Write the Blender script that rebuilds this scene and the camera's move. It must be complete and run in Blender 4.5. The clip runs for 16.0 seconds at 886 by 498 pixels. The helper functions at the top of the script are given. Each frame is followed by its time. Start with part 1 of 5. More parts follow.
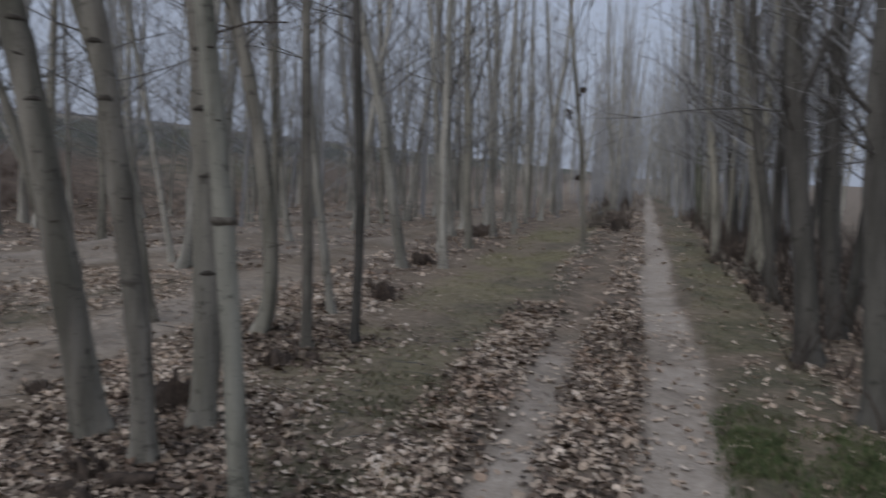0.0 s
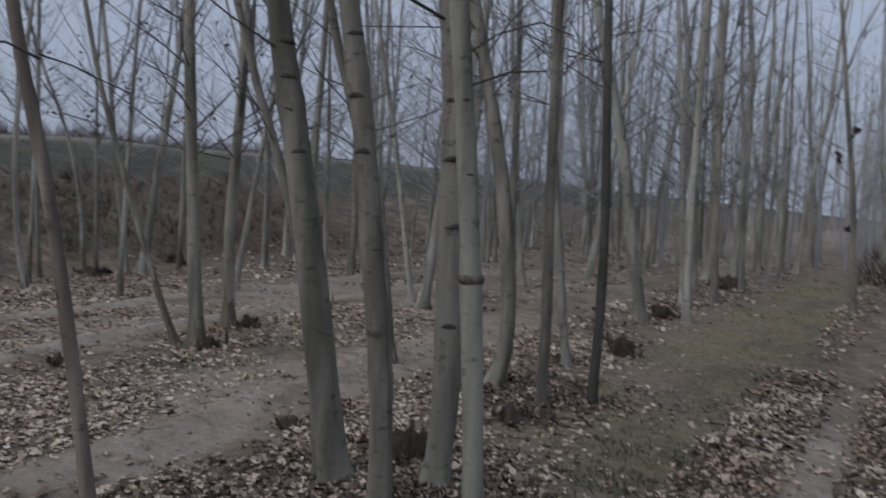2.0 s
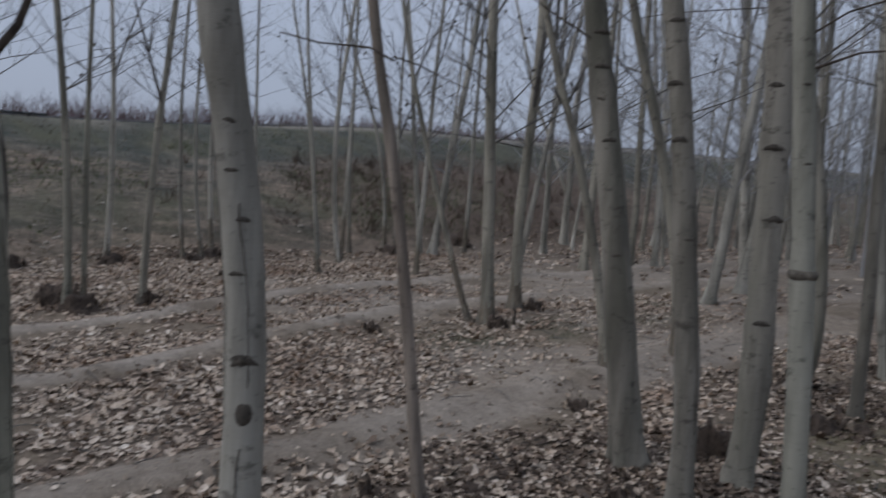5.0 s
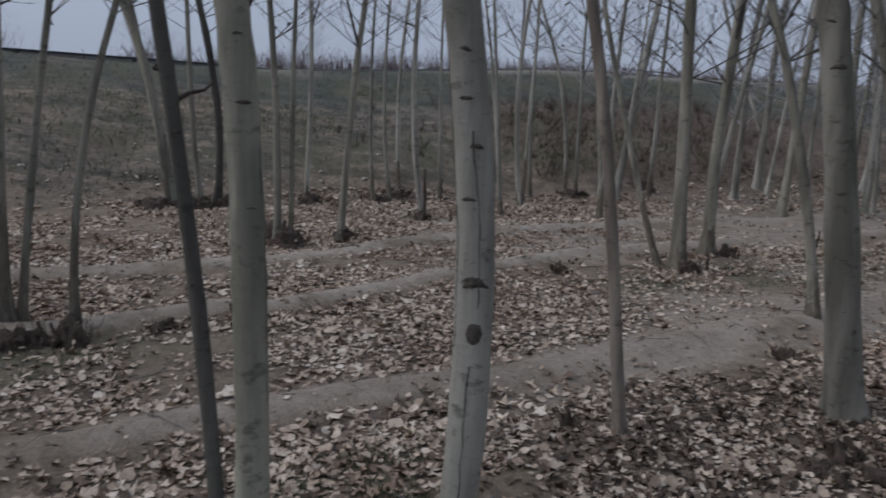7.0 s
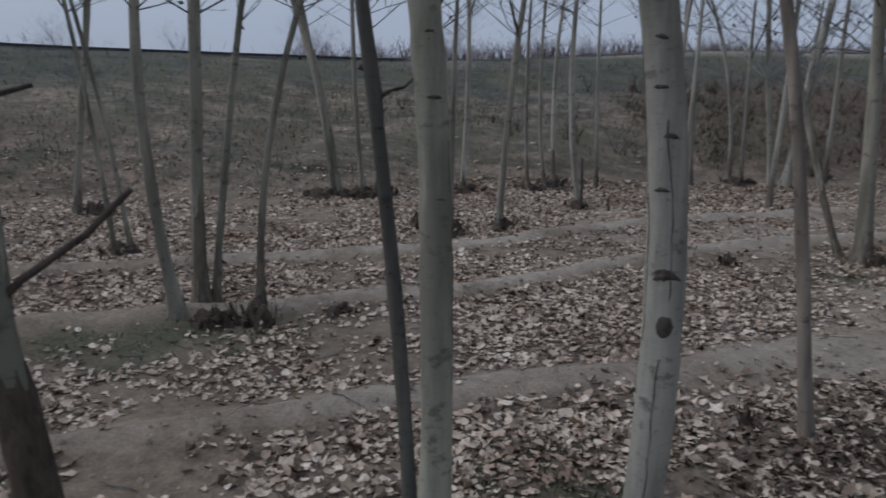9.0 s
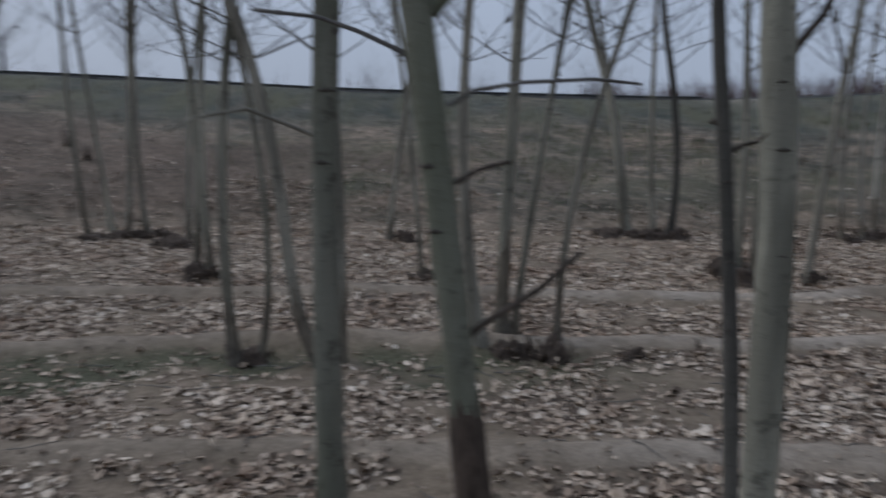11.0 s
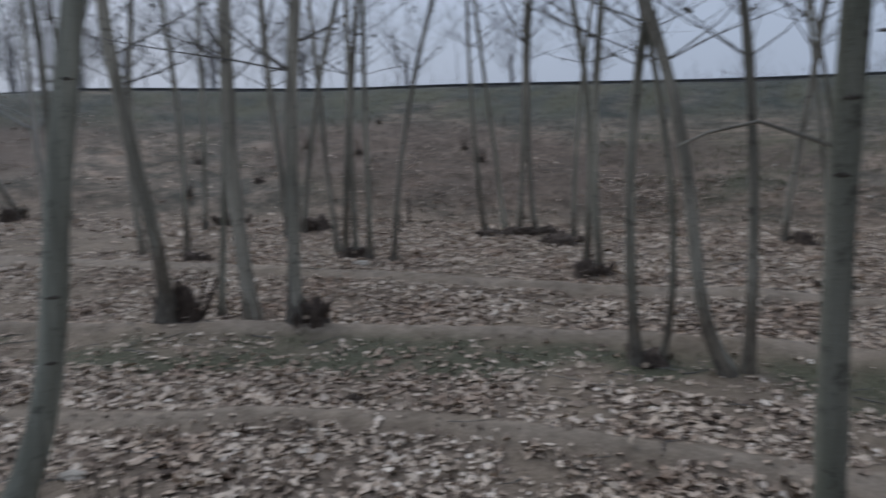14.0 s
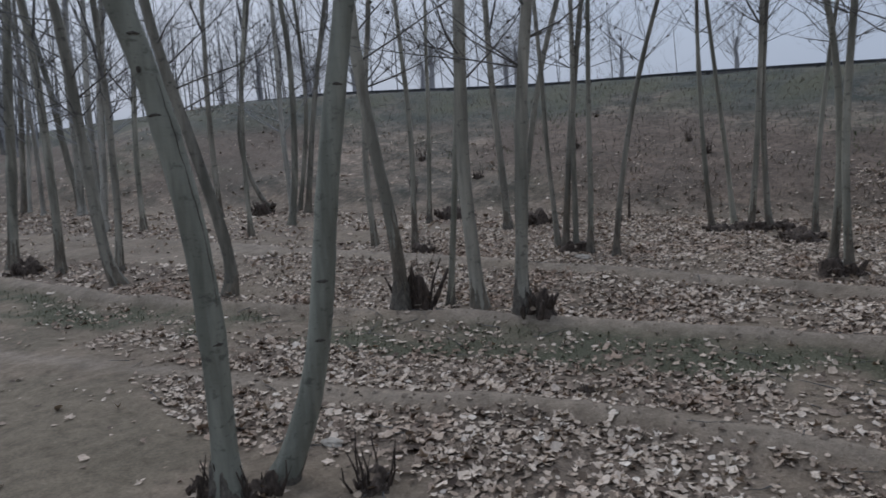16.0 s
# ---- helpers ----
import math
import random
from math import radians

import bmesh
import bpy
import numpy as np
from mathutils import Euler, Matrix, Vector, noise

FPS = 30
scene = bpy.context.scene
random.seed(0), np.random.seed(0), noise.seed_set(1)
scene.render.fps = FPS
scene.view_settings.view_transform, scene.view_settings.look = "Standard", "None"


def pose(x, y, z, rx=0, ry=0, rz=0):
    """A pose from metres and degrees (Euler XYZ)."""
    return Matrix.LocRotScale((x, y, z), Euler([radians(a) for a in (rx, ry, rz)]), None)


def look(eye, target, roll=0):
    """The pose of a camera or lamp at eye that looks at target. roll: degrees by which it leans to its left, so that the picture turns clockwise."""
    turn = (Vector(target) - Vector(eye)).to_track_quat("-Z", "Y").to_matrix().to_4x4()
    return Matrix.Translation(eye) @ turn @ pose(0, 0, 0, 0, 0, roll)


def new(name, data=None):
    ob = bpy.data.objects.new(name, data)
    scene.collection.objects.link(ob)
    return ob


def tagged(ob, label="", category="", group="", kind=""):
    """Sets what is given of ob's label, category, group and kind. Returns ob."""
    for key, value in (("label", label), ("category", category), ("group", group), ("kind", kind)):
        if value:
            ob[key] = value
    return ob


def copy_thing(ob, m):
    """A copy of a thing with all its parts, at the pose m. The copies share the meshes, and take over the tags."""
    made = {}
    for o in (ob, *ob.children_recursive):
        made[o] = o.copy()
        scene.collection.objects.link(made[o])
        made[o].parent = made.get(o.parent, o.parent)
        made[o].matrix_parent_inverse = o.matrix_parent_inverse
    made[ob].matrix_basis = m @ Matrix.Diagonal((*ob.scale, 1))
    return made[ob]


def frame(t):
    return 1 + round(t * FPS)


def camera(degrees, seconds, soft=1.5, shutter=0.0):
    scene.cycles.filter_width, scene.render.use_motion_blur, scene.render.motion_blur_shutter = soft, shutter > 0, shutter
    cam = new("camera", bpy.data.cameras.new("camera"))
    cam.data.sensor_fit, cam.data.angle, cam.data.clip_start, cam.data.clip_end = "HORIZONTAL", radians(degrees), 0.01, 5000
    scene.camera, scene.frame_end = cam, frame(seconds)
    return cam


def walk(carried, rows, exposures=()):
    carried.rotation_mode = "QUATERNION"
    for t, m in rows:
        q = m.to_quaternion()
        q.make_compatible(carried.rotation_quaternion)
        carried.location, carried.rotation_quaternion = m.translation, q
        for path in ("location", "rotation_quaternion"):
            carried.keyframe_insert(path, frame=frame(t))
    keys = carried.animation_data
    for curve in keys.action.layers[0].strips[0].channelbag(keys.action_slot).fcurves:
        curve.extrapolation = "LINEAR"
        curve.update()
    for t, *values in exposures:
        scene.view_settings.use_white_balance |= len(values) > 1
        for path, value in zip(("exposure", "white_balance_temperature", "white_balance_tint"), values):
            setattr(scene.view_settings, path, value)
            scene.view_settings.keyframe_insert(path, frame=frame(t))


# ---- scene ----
cam = camera(61.2, 16.0, soft=1.6, shutter=0.9)
PATH = [
    (0, (-0.024, -0.121, 1.561), (-0.532, 1.802, 1.352), 2.1),
    (0.5, (-0.123, -0.108, 1.574), (-0.777, 1.772, 1.375), 2.2),
    (1, (-0.173, -0.078, 1.586), (-0.95, 1.754, 1.392), 2.4),
    (1.5, (-0.21, -0.007, 1.597), (-1.17, 1.739, 1.429), 2.4),
    (2, (-0.224, 0.1, 1.623), (-1.294, 1.785, 1.496), 3.0),
    (2.5, (-0.241, 0.136, 1.64), (-1.409, 1.757, 1.545), 3.7),
    (3, (-0.261, 0.11, 1.646), (-1.539, 1.647, 1.57), 3.7),
    (3.2, (-0.26, 0.07, 1.638), (-1.576, 1.575, 1.573), 3.5),
    (5.3, (-0.325, -0.134, 1.599), (-1.947, 1.014, 1.368), 3.7),
    (5.5, (-0.333, -0.151, 1.59), (-1.981, 0.955, 1.34), 3.6),
    (6, (-0.347, -0.2, 1.566), (-2.058, 0.791, 1.262), 3.2),
    (6.5, (-0.351, -0.239, 1.556), (-2.11, 0.648, 1.21), 2.9),
    (7, (-0.364, -0.27, 1.546), (-2.155, 0.543, 1.18), 2.8),
    (7.5, (-0.378, -0.303, 1.544), (-2.203, 0.422, 1.165), 2.7),
    (8, (-0.386, -0.338, 1.54), (-2.245, 0.29, 1.153), 2.4),
    (8.2, (-0.372, -0.357, 1.542), (-2.245, 0.228, 1.152), 2.2),
    (10.3, (-0.379, -0.498, 1.565), (-2.343, -0.405, 1.199), 0.9),
    (10.5, (-0.375, -0.532, 1.567), (-2.345, -0.535, 1.222), 1.3),
    (11, (-0.319, -0.592, 1.597), (-2.272, -0.866, 1.267), 1.3),
    (11.5, (-0.258, -0.63, 1.623), (-2.174, -1.099, 1.296), 0.7),
    (12, (-0.236, -0.652, 1.637), (-2.131, -1.205, 1.314), 0.4),
    (12.5, (-0.228, -0.674, 1.636), (-2.106, -1.282, 1.315), 0.3),
    (13, (-0.231, -0.724, 1.649), (-2.074, -1.439, 1.342), -0.2),
    (13.5, (-0.237, -0.807, 1.645), (-1.978, -1.736, 1.32), -1.1),
    (14, (-0.186, -0.858, 1.639), (-1.794, -1.998, 1.301), -1.7),
    (14.5, (-0.143, -0.866, 1.635), (-1.607, -2.186, 1.301), -2.4),
    (15, (-0.097, -0.891, 1.636), (-1.436, -2.34, 1.304), -3.1),
    (15.5, (-0.063, -0.914, 1.643), (-1.332, -2.425, 1.319), -3.4),
    (16, (-0.046, -0.932, 1.639), (-1.278, -2.474, 1.313), -3.6),
]
walk(cam, [(t, look(eye, target, roll)) for t, eye, target, roll in PATH],
     ((0, -0.22, 6170, 12), (1.5, -0.27, 6080, 12), (3.2, -0.15, 6000, 10), (5.3, -0.18, 6060, 12), (8.2, -0.18, 5990, 11), (10.3, -0.18, 5940, 10), (11.5, -0.13, 5935, 10), (16, -0.02, 5920, 10)))

# ---- dusk under an even overcast ----
world = bpy.data.worlds.new("overcast_dusk")
scene.world = world
world.use_nodes = True
wn, wl = world.node_tree.nodes, world.node_tree.links
sky = wn.new("ShaderNodeTexSky")
sky.sky_type, sky.sun_disc = "NISHITA", False
sky.sun_elevation, sky.sun_rotation = radians(38), radians(200)
sky.air_density, sky.dust_density, sky.ozone_density = 1.0, 4.0, 1.0
cloud = wn.new("ShaderNodeMix")
cloud.data_type = "RGBA"
cloud.inputs["Factor"].default_value = 0.93
cloud.inputs["B"].default_value = (2.82, 3.13, 3.72, 1)
wl.new(sky.outputs["Color"], cloud.inputs["A"])
# an overcast sky grows brighter from the horizon to the zenith
above = wn.new("ShaderNodeSeparateXYZ")
wl.new(wn.new("ShaderNodeTexCoord").outputs["Generated"], above.inputs["Vector"])
gain = wn.new("ShaderNodeMapRange")
gain.inputs["From Min"].default_value, gain.inputs["From Max"].default_value = 0.0, 1.0
gain.inputs["To Min"].default_value, gain.inputs["To Max"].default_value = 1.18, 2.2
wl.new(above.outputs["Z"], gain.inputs["Value"])
dome = wn.new("ShaderNodeMix")
dome.data_type, dome.blend_type = "RGBA", "MULTIPLY"
dome.inputs["Factor"].default_value = 1.0
wl.new(cloud.outputs["Result"], dome.inputs["A"])
wl.new(gain.outputs["Result"], dome.inputs["B"])
wl.new(dome.outputs["Result"], wn["Background"].inputs["Color"])
wn["Background"].inputs["Strength"].default_value = 0.113

sun_data = bpy.data.lights.new("overcast_sun", "SUN")
sun_data.energy, sun_data.angle, sun_data.color = 1.5, radians(45), (1.0, 0.99, 0.98)
sun = new("overcast_sun", sun_data)
sun.matrix_world = look((-8, -22, 18), (0, 0, 0))
scene.view_settings.exposure = 0.0

# ---- materials ----
def material(name, rough=0.9):
    m = bpy.data.materials.new(name)
    m.use_nodes = True
    nt = m.node_tree
    b = nt.nodes["Principled BSDF"]
    b.inputs["Roughness"].default_value = rough
    b.inputs["Specular IOR Level"].default_value = 0.25
    return m, nt, b


def node(nt, kind, **values):
    n = nt.nodes.new(kind)
    for key, value in values.items():
        n.inputs[key].default_value = value
    return n


def noise_tex(nt, vec, scale, detail=4.0, rough=0.6):
    n = node(nt, "ShaderNodeTexNoise", Scale=scale, Detail=detail, Roughness=rough)
    nt.links.new(vec, n.inputs["Vector"])
    return n.outputs["Fac"]


def ramp(nt, fac, stops):
    r = nt.nodes.new("ShaderNodeValToRGB")
    el = r.color_ramp.elements
    while len(el) < len(stops):
        el.new(0.5)
    for e, (p, c) in zip(el, stops):
        e.position, e.color = p, (*c, 1)
    nt.links.new(fac, r.inputs["Fac"])
    return r.outputs["Color"]


def mix(nt, fac, a, b, mode="MIX"):
    n = nt.nodes.new("ShaderNodeMix")
    n.data_type, n.blend_type = "RGBA", mode
    for slot, v in (("Factor", fac), ("A", a), ("B", b)):
        if isinstance(v, (int, float)):
            n.inputs[slot].default_value = v
        elif isinstance(v, tuple):
            n.inputs[slot].default_value = (*v, 1)
        else:
            nt.links.new(v, n.inputs[slot])
    return n.outputs["Result"]


def bump(nt, b, height, strength, distance):
    n = node(nt, "ShaderNodeBump", Strength=strength, Distance=distance)
    nt.links.new(height, n.inputs["Height"])
    nt.links.new(n.outputs["Normal"], b.inputs["Normal"])


def stretched(nt, vec, sx, sy, sz):
    n = nt.nodes.new("ShaderNodeMapping")
    n.inputs["Scale"].default_value = (sx, sy, sz)
    nt.links.new(vec, n.inputs["Vector"])
    return n.outputs["Vector"]


def bark_material(name, pale, mid, dark, moss=(0.112, 0.116, 0.088), mossy=0.3):
    """Smooth young bark: a pale and a dull side, faint level rings, short dark lenticels, cracks and a bloom of algae."""
    m, nt, b = material(name, 0.85)
    obj = nt.nodes.new("ShaderNodeTexCoord").outputs["Object"]
    info = nt.nodes.new("ShaderNodeObjectInfo")
    shift = nt.nodes.new("ShaderNodeVectorMath")
    shift.operation = "ADD"
    nt.links.new(obj, shift.inputs[0])
    spread = nt.nodes.new("ShaderNodeMath")
    spread.operation, spread.inputs[1].default_value = "MULTIPLY", 37.0
    nt.links.new(info.outputs["Random"], spread.inputs[0])
    nt.links.new(spread.outputs["Value"], shift.inputs[1])
    vec = shift.outputs["Vector"]
    big = noise_tex(nt, stretched(nt, vec, 6.0, 6.0, 0.9), 1.0, 5, 0.6)
    skin = ramp(nt, big, [(0.40, mid), (0.58, pale)])
    green = noise_tex(nt, stretched(nt, vec, 3.0, 3.0, 0.6), 1.0, 4)
    skin = mix(nt, mix(nt, mossy, (0, 0, 0), ramp(nt, green, [(0.45, (0, 0, 0)), (0.65, (1, 1, 1))])), skin, moss)
    rings = noise_tex(nt, stretched(nt, vec, 2.5, 2.5, 55.0), 1.0, 4, 0.7)
    skin = mix(nt, 0.06, skin, ramp(nt, rings, [(0.38, (0.55, 0.55, 0.53)), (0.6, (1.1, 1.1, 1.1))]), "MULTIPLY")
    lent = noise_tex(nt, stretched(nt, vec, 26.0, 26.0, 70.0), 1.0, 3, 0.6)
    skin = mix(nt, mix(nt, 0.35, (0, 0, 0), ramp(nt, lent, [(0.64, (0, 0, 0)), (0.69, (1, 1, 1))])), skin, dark)
    blot = noise_tex(nt, stretched(nt, vec, 9.0, 9.0, 14.0), 1.0, 5, 0.7)
    skin = mix(nt, mix(nt, 0.6, (0, 0, 0), ramp(nt, blot, [(0.57, (0, 0, 0)), (0.66, (1, 1, 1))])), skin, dark)
    run = noise_tex(nt, stretched(nt, vec, 9.0, 9.0, 0.9), 1.0, 4)
    skin = mix(nt, 0.4, skin, ramp(nt, run, [(0.34, (0.45, 0.45, 0.43)), (0.58, (1.1, 1.09, 1.07))]), "MULTIPLY")
    tone = nt.nodes.new("ShaderNodeMapRange")
    tone.inputs["To Min"].default_value, tone.inputs["To Max"].default_value = 0.75, 1.12
    nt.links.new(info.outputs["Random"], tone.inputs["Value"])
    skin = mix(nt, 1.0, skin, tone.outputs["Result"], "MULTIPLY")
    nt.links.new(skin, b.inputs["Base Color"])
    bump(nt, b, mix(nt, 0.5, blot, lent), 0.4, 0.012)
    return m


bark_pale = bark_material("bark_pale", (0.42, 0.398, 0.345), (0.23, 0.217, 0.185), (0.055, 0.05, 0.042))
bark_olive = bark_material("bark_olive", (0.31, 0.30, 0.25), (0.162, 0.156, 0.128), (0.04, 0.037, 0.029), (0.10, 0.104, 0.074), 0.45)
bark_russet = bark_material("bark_russet", (0.30, 0.25, 0.208), (0.168, 0.139, 0.115), (0.04, 0.03, 0.024), mossy=0.15)
bark_young = bark_material("bark_young", (0.325, 0.308, 0.25), (0.165, 0.155, 0.124), (0.04, 0.037, 0.03), mossy=0.4)
bark_green = bark_material("bark_green", (0.338, 0.338, 0.278), (0.186, 0.187, 0.15), (0.055, 0.052, 0.042), mossy=0.45)
bark_slate = bark_material("bark_slate", (0.315, 0.302, 0.243), (0.172, 0.165, 0.132), (0.055, 0.052, 0.042), mossy=0.2)
bark_grey = bark_material("bark_grey", (0.315, 0.293, 0.24), (0.16, 0.148, 0.12), (0.045, 0.04, 0.034))
bark_moss = bark_material("bark_moss", (0.225, 0.22, 0.178), (0.118, 0.117, 0.093), (0.032, 0.029, 0.022), (0.072, 0.084, 0.045), 0.6)
bark_brown = bark_material("bark_brown", (0.30, 0.276, 0.232), (0.158, 0.145, 0.121), (0.032, 0.027, 0.022), (0.09, 0.098, 0.065), 0.4)
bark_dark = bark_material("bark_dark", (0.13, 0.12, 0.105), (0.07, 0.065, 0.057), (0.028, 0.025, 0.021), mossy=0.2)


def rough_bark(name, lo, hi, scale=22.0):
    m, nt, b = material(name, 0.95)
    obj = nt.nodes.new("ShaderNodeTexCoord").outputs["Object"]
    f = noise_tex(nt, stretched(nt, obj, 1.0, 1.0, 0.35), scale, 6, 0.7)
    nt.links.new(ramp(nt, f, [(0.3, lo), (0.7, hi)]), b.inputs["Base Color"])
    bump(nt, b, f, 0.9, 0.02)
    return m


stump_bark = rough_bark("stump_bark", (0.018, 0.014, 0.011), (0.125, 0.094, 0.073), 34.0)
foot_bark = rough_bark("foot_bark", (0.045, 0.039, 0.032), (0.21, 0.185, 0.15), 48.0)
dull_bark = rough_bark("dull_bark", (0.07, 0.059, 0.046), (0.215, 0.185, 0.142), 14.0)
twig_bark = rough_bark("twig_bark", (0.07, 0.065, 0.06), (0.19, 0.18, 0.167), 9.0)
haze_bark = rough_bark("hazed_twigs", (0.22, 0.217, 0.217), (0.37, 0.366, 0.364), 1.5)
hedge_bark = rough_bark("hedge_bark", (0.09, 0.064, 0.062), (0.21, 0.15, 0.145), 1.5)
brush_bark = rough_bark("brush_bark", (0.04, 0.029, 0.023), (0.15, 0.105, 0.078), 1.5)
scrub_bark = rough_bark("scrub_bark", (0.025, 0.020, 0.017), (0.10, 0.078, 0.063), 2.0)
dead_bark = rough_bark("dead_bark", (0.035, 0.028, 0.023), (0.115, 0.093, 0.075), 30.0)
scar_bark = rough_bark("scar_bark", (0.035, 0.03, 0.025), (0.14, 0.122, 0.1), 70.0)
wood_cut = rough_bark("wood_cut", (0.10, 0.08, 0.06), (0.26, 0.21, 0.16), 14.0)


def island_material(name, stops, rough=0.9, patches=None):
    m, nt, b = material(name, rough)
    geo = nt.nodes.new("ShaderNodeNewGeometry")
    tone = ramp(nt, geo.outputs["Random Per Island"], stops)
    obj = nt.nodes.new("ShaderNodeTexCoord").outputs["Object"]
    f = noise_tex(nt, obj, 60.0, 4)
    if patches:
        # whole drifts of leaves have rotted to another brown
        tone = mix(nt, 1.0, tone, ramp(nt, noise_tex(nt, obj, 0.9, 5, 0.65), patches), "MULTIPLY")
    nt.links.new(mix(nt, 0.55, tone, ramp(nt, f, [(0.3, (0.35, 0.33, 0.3)), (0.7, (1.2, 1.2, 1.2))]), "MULTIPLY"), b.inputs["Base Color"])
    bump(nt, b, f, 0.4, 0.004)
    return m


leaf_dry = island_material("leaf_dry", [(0.0, (0.08, 0.058, 0.043)), (0.18, (0.22, 0.167, 0.126)), (0.38, (0.44, 0.352, 0.27)), (0.7, (0.58, 0.484, 0.384)), (0.92, (0.66, 0.564, 0.46)), (1.0, (0.72, 0.64, 0.54))], 0.75,
                           [(0.36, (0.68, 0.585, 0.53)), (0.48, (1.0, 0.965, 0.94)), (0.62, (1.1, 1.09, 1.08))])
leaf_wet = island_material("leaf_wet", [(0.0, (0.035, 0.025, 0.018)), (0.35, (0.10, 0.07, 0.05)), (0.65, (0.17, 0.125, 0.093)), (0.88, (0.36, 0.285, 0.215)), (1.0, (0.52, 0.43, 0.34))], 0.65)
grass_blade = island_material("grass_blade", [(0.0, (0.06, 0.064, 0.035)), (0.6, (0.115, 0.113, 0.065)), (1.0, (0.25, 0.21, 0.14))])
grass_green = island_material("grass_green", [(0.0, (0.04, 0.06, 0.022)), (0.6, (0.085, 0.115, 0.045)), (1.0, (0.17, 0.17, 0.09))])
straw_blade = island_material("straw_blade", [(0.0, (0.12, 0.108, 0.055)), (0.6, (0.22, 0.195, 0.105)), (1.0, (0.36, 0.31, 0.2))])
dry_grass = island_material("dry_grass", [(0.0, (0.06, 0.048, 0.035)), (0.5, (0.15, 0.12, 0.088)), (0.7, (0.075, 0.08, 0.045)), (1.0, (0.30, 0.25, 0.19))])


def single_leaf_material():
    m, nt, b = material("leaf_dry_single", 0.75)
    info = nt.nodes.new("ShaderNodeObjectInfo")
    obj = nt.nodes.new("ShaderNodeTexCoord").outputs["Object"]
    tone = ramp(nt, info.outputs["Random"], [(0.0, (0.13, 0.093, 0.064)), (0.5, (0.34, 0.266, 0.193)), (1.0, (0.53, 0.44, 0.34))])
    f = noise_tex(nt, obj, 45.0, 4)
    nt.links.new(mix(nt, 0.5, tone, ramp(nt, f, [(0.3, (0.4, 0.38, 0.35)), (0.7, (1.2, 1.2, 1.2))]), "MULTIPLY"), b.inputs["Base Color"])
    bump(nt, b, f, 0.4, 0.004)
    return m


leaf_single = single_leaf_material()


def ground_material():
    """Bare grey-brown soil, trodden pale tread, moss and dry sward, by the ground's own surface attributes."""
    m, nt, b = material("ground_soil", 0.95)
    obj = nt.nodes.new("ShaderNodeTexCoord").outputs["Object"]

    def attr(name):
        a = nt.nodes.new("ShaderNodeAttribute")
        a.attribute_name = name
        return a.outputs["Fac"]

    n1, n2, n3 = noise_tex(nt, obj, 0.9, 6), noise_tex(nt, obj, 9.0, 6, 0.7), noise_tex(nt, obj, 55.0, 5, 0.7)
    soil = ramp(nt, n2, [(0.3, (0.137, 0.106, 0.074)), (0.7, (0.30, 0.24, 0.176))])
    soil = mix(nt, 0.5, soil, ramp(nt, n1, [(0.35, (0.6, 0.58, 0.56)), (0.65, (1.25, 1.22, 1.2))]), "MULTIPLY")
    tread = ramp(nt, n2, [(0.3, (0.315, 0.266, 0.216)), (0.7, (0.465, 0.402, 0.334))])
    moss = ramp(nt, n3, [(0.3, (0.055, 0.055, 0.034)), (0.7, (0.13, 0.125, 0.078))])
    n4 = noise_tex(nt, stretched(nt, obj, 1.0, 0.55, 1.0), 2.3, 6, 0.7)
    sward = ramp(nt, n2, [(0.3, (0.088, 0.073, 0.055)), (0.55, (0.192, 0.157, 0.12)), (0.75, (0.31, 0.26, 0.21))])
    sward = mix(nt, 0.8, sward, ramp(nt, n4, [(0.38, (0.32, 0.36, 0.33)), (0.5, (0.9, 0.86, 0.84)), (0.62, (1.7, 1.55, 1.5))]), "MULTIPLY")
    turf_haze = ramp(nt, n2, [(0.3, (0.036, 0.045, 0.040)), (0.55, (0.058, 0.067, 0.058)), (0.75, (0.11, 0.112, 0.095))])
    turf_haze = mix(nt, 0.7, turf_haze, ramp(nt, n4, [(0.36, (0.5, 0.55, 0.55)), (0.64, (1.35, 1.3, 1.25))]), "MULTIPLY")
    rust = ramp(nt, n2, [(0.3, (0.068, 0.049, 0.038)), (0.7, (0.165, 0.12, 0.09))])
    litter = ramp(nt, n3, [(0.3, (0.075, 0.056, 0.042)), (0.6, (0.2, 0.155, 0.118)), (0.75, (0.36, 0.29, 0.23))])
    col = mix(nt, attr("litter"), soil, litter)
    col = mix(nt, attr("sward"), col, sward)
    col = mix(nt, attr("turf_haze"), col, turf_haze)
    col = mix(nt, attr("moss"), col, moss)
    straw = ramp(nt, n2, [(0.3, (0.135, 0.117, 0.062)), (0.55, (0.23, 0.205, 0.115)), (0.75, (0.33, 0.285, 0.185))])
    col = mix(nt, attr("straw"), col, straw)
    col = mix(nt, attr("rust"), col, rust)
    col = mix(nt, attr("tread"), col, tread)
    col = mix(nt, 0.6, col, ramp(nt, n3, [(0.25, (0.45, 0.45, 0.45)), (0.7, (1.25, 1.25, 1.25))]), "MULTIPLY")
    nt.links.new(col, b.inputs["Base Color"])
    bump(nt, b, mix(nt, 0.5, n2, n3), 0.8, 0.03)
    return m


soil_mat = ground_material()


def plain(name, a, c, scale=8.0, rough=0.8, metal=0.0):
    m, nt, b = material(name, rough)
    obj = nt.nodes.new("ShaderNodeTexCoord").outputs["Object"]
    f = noise_tex(nt, obj, scale, 5)
    nt.links.new(ramp(nt, f, [(0.3, a), (0.7, c)]), b.inputs["Base Color"])
    b.inputs["Metallic"].default_value = metal
    bump(nt, b, f, 0.3, 0.01)
    return m


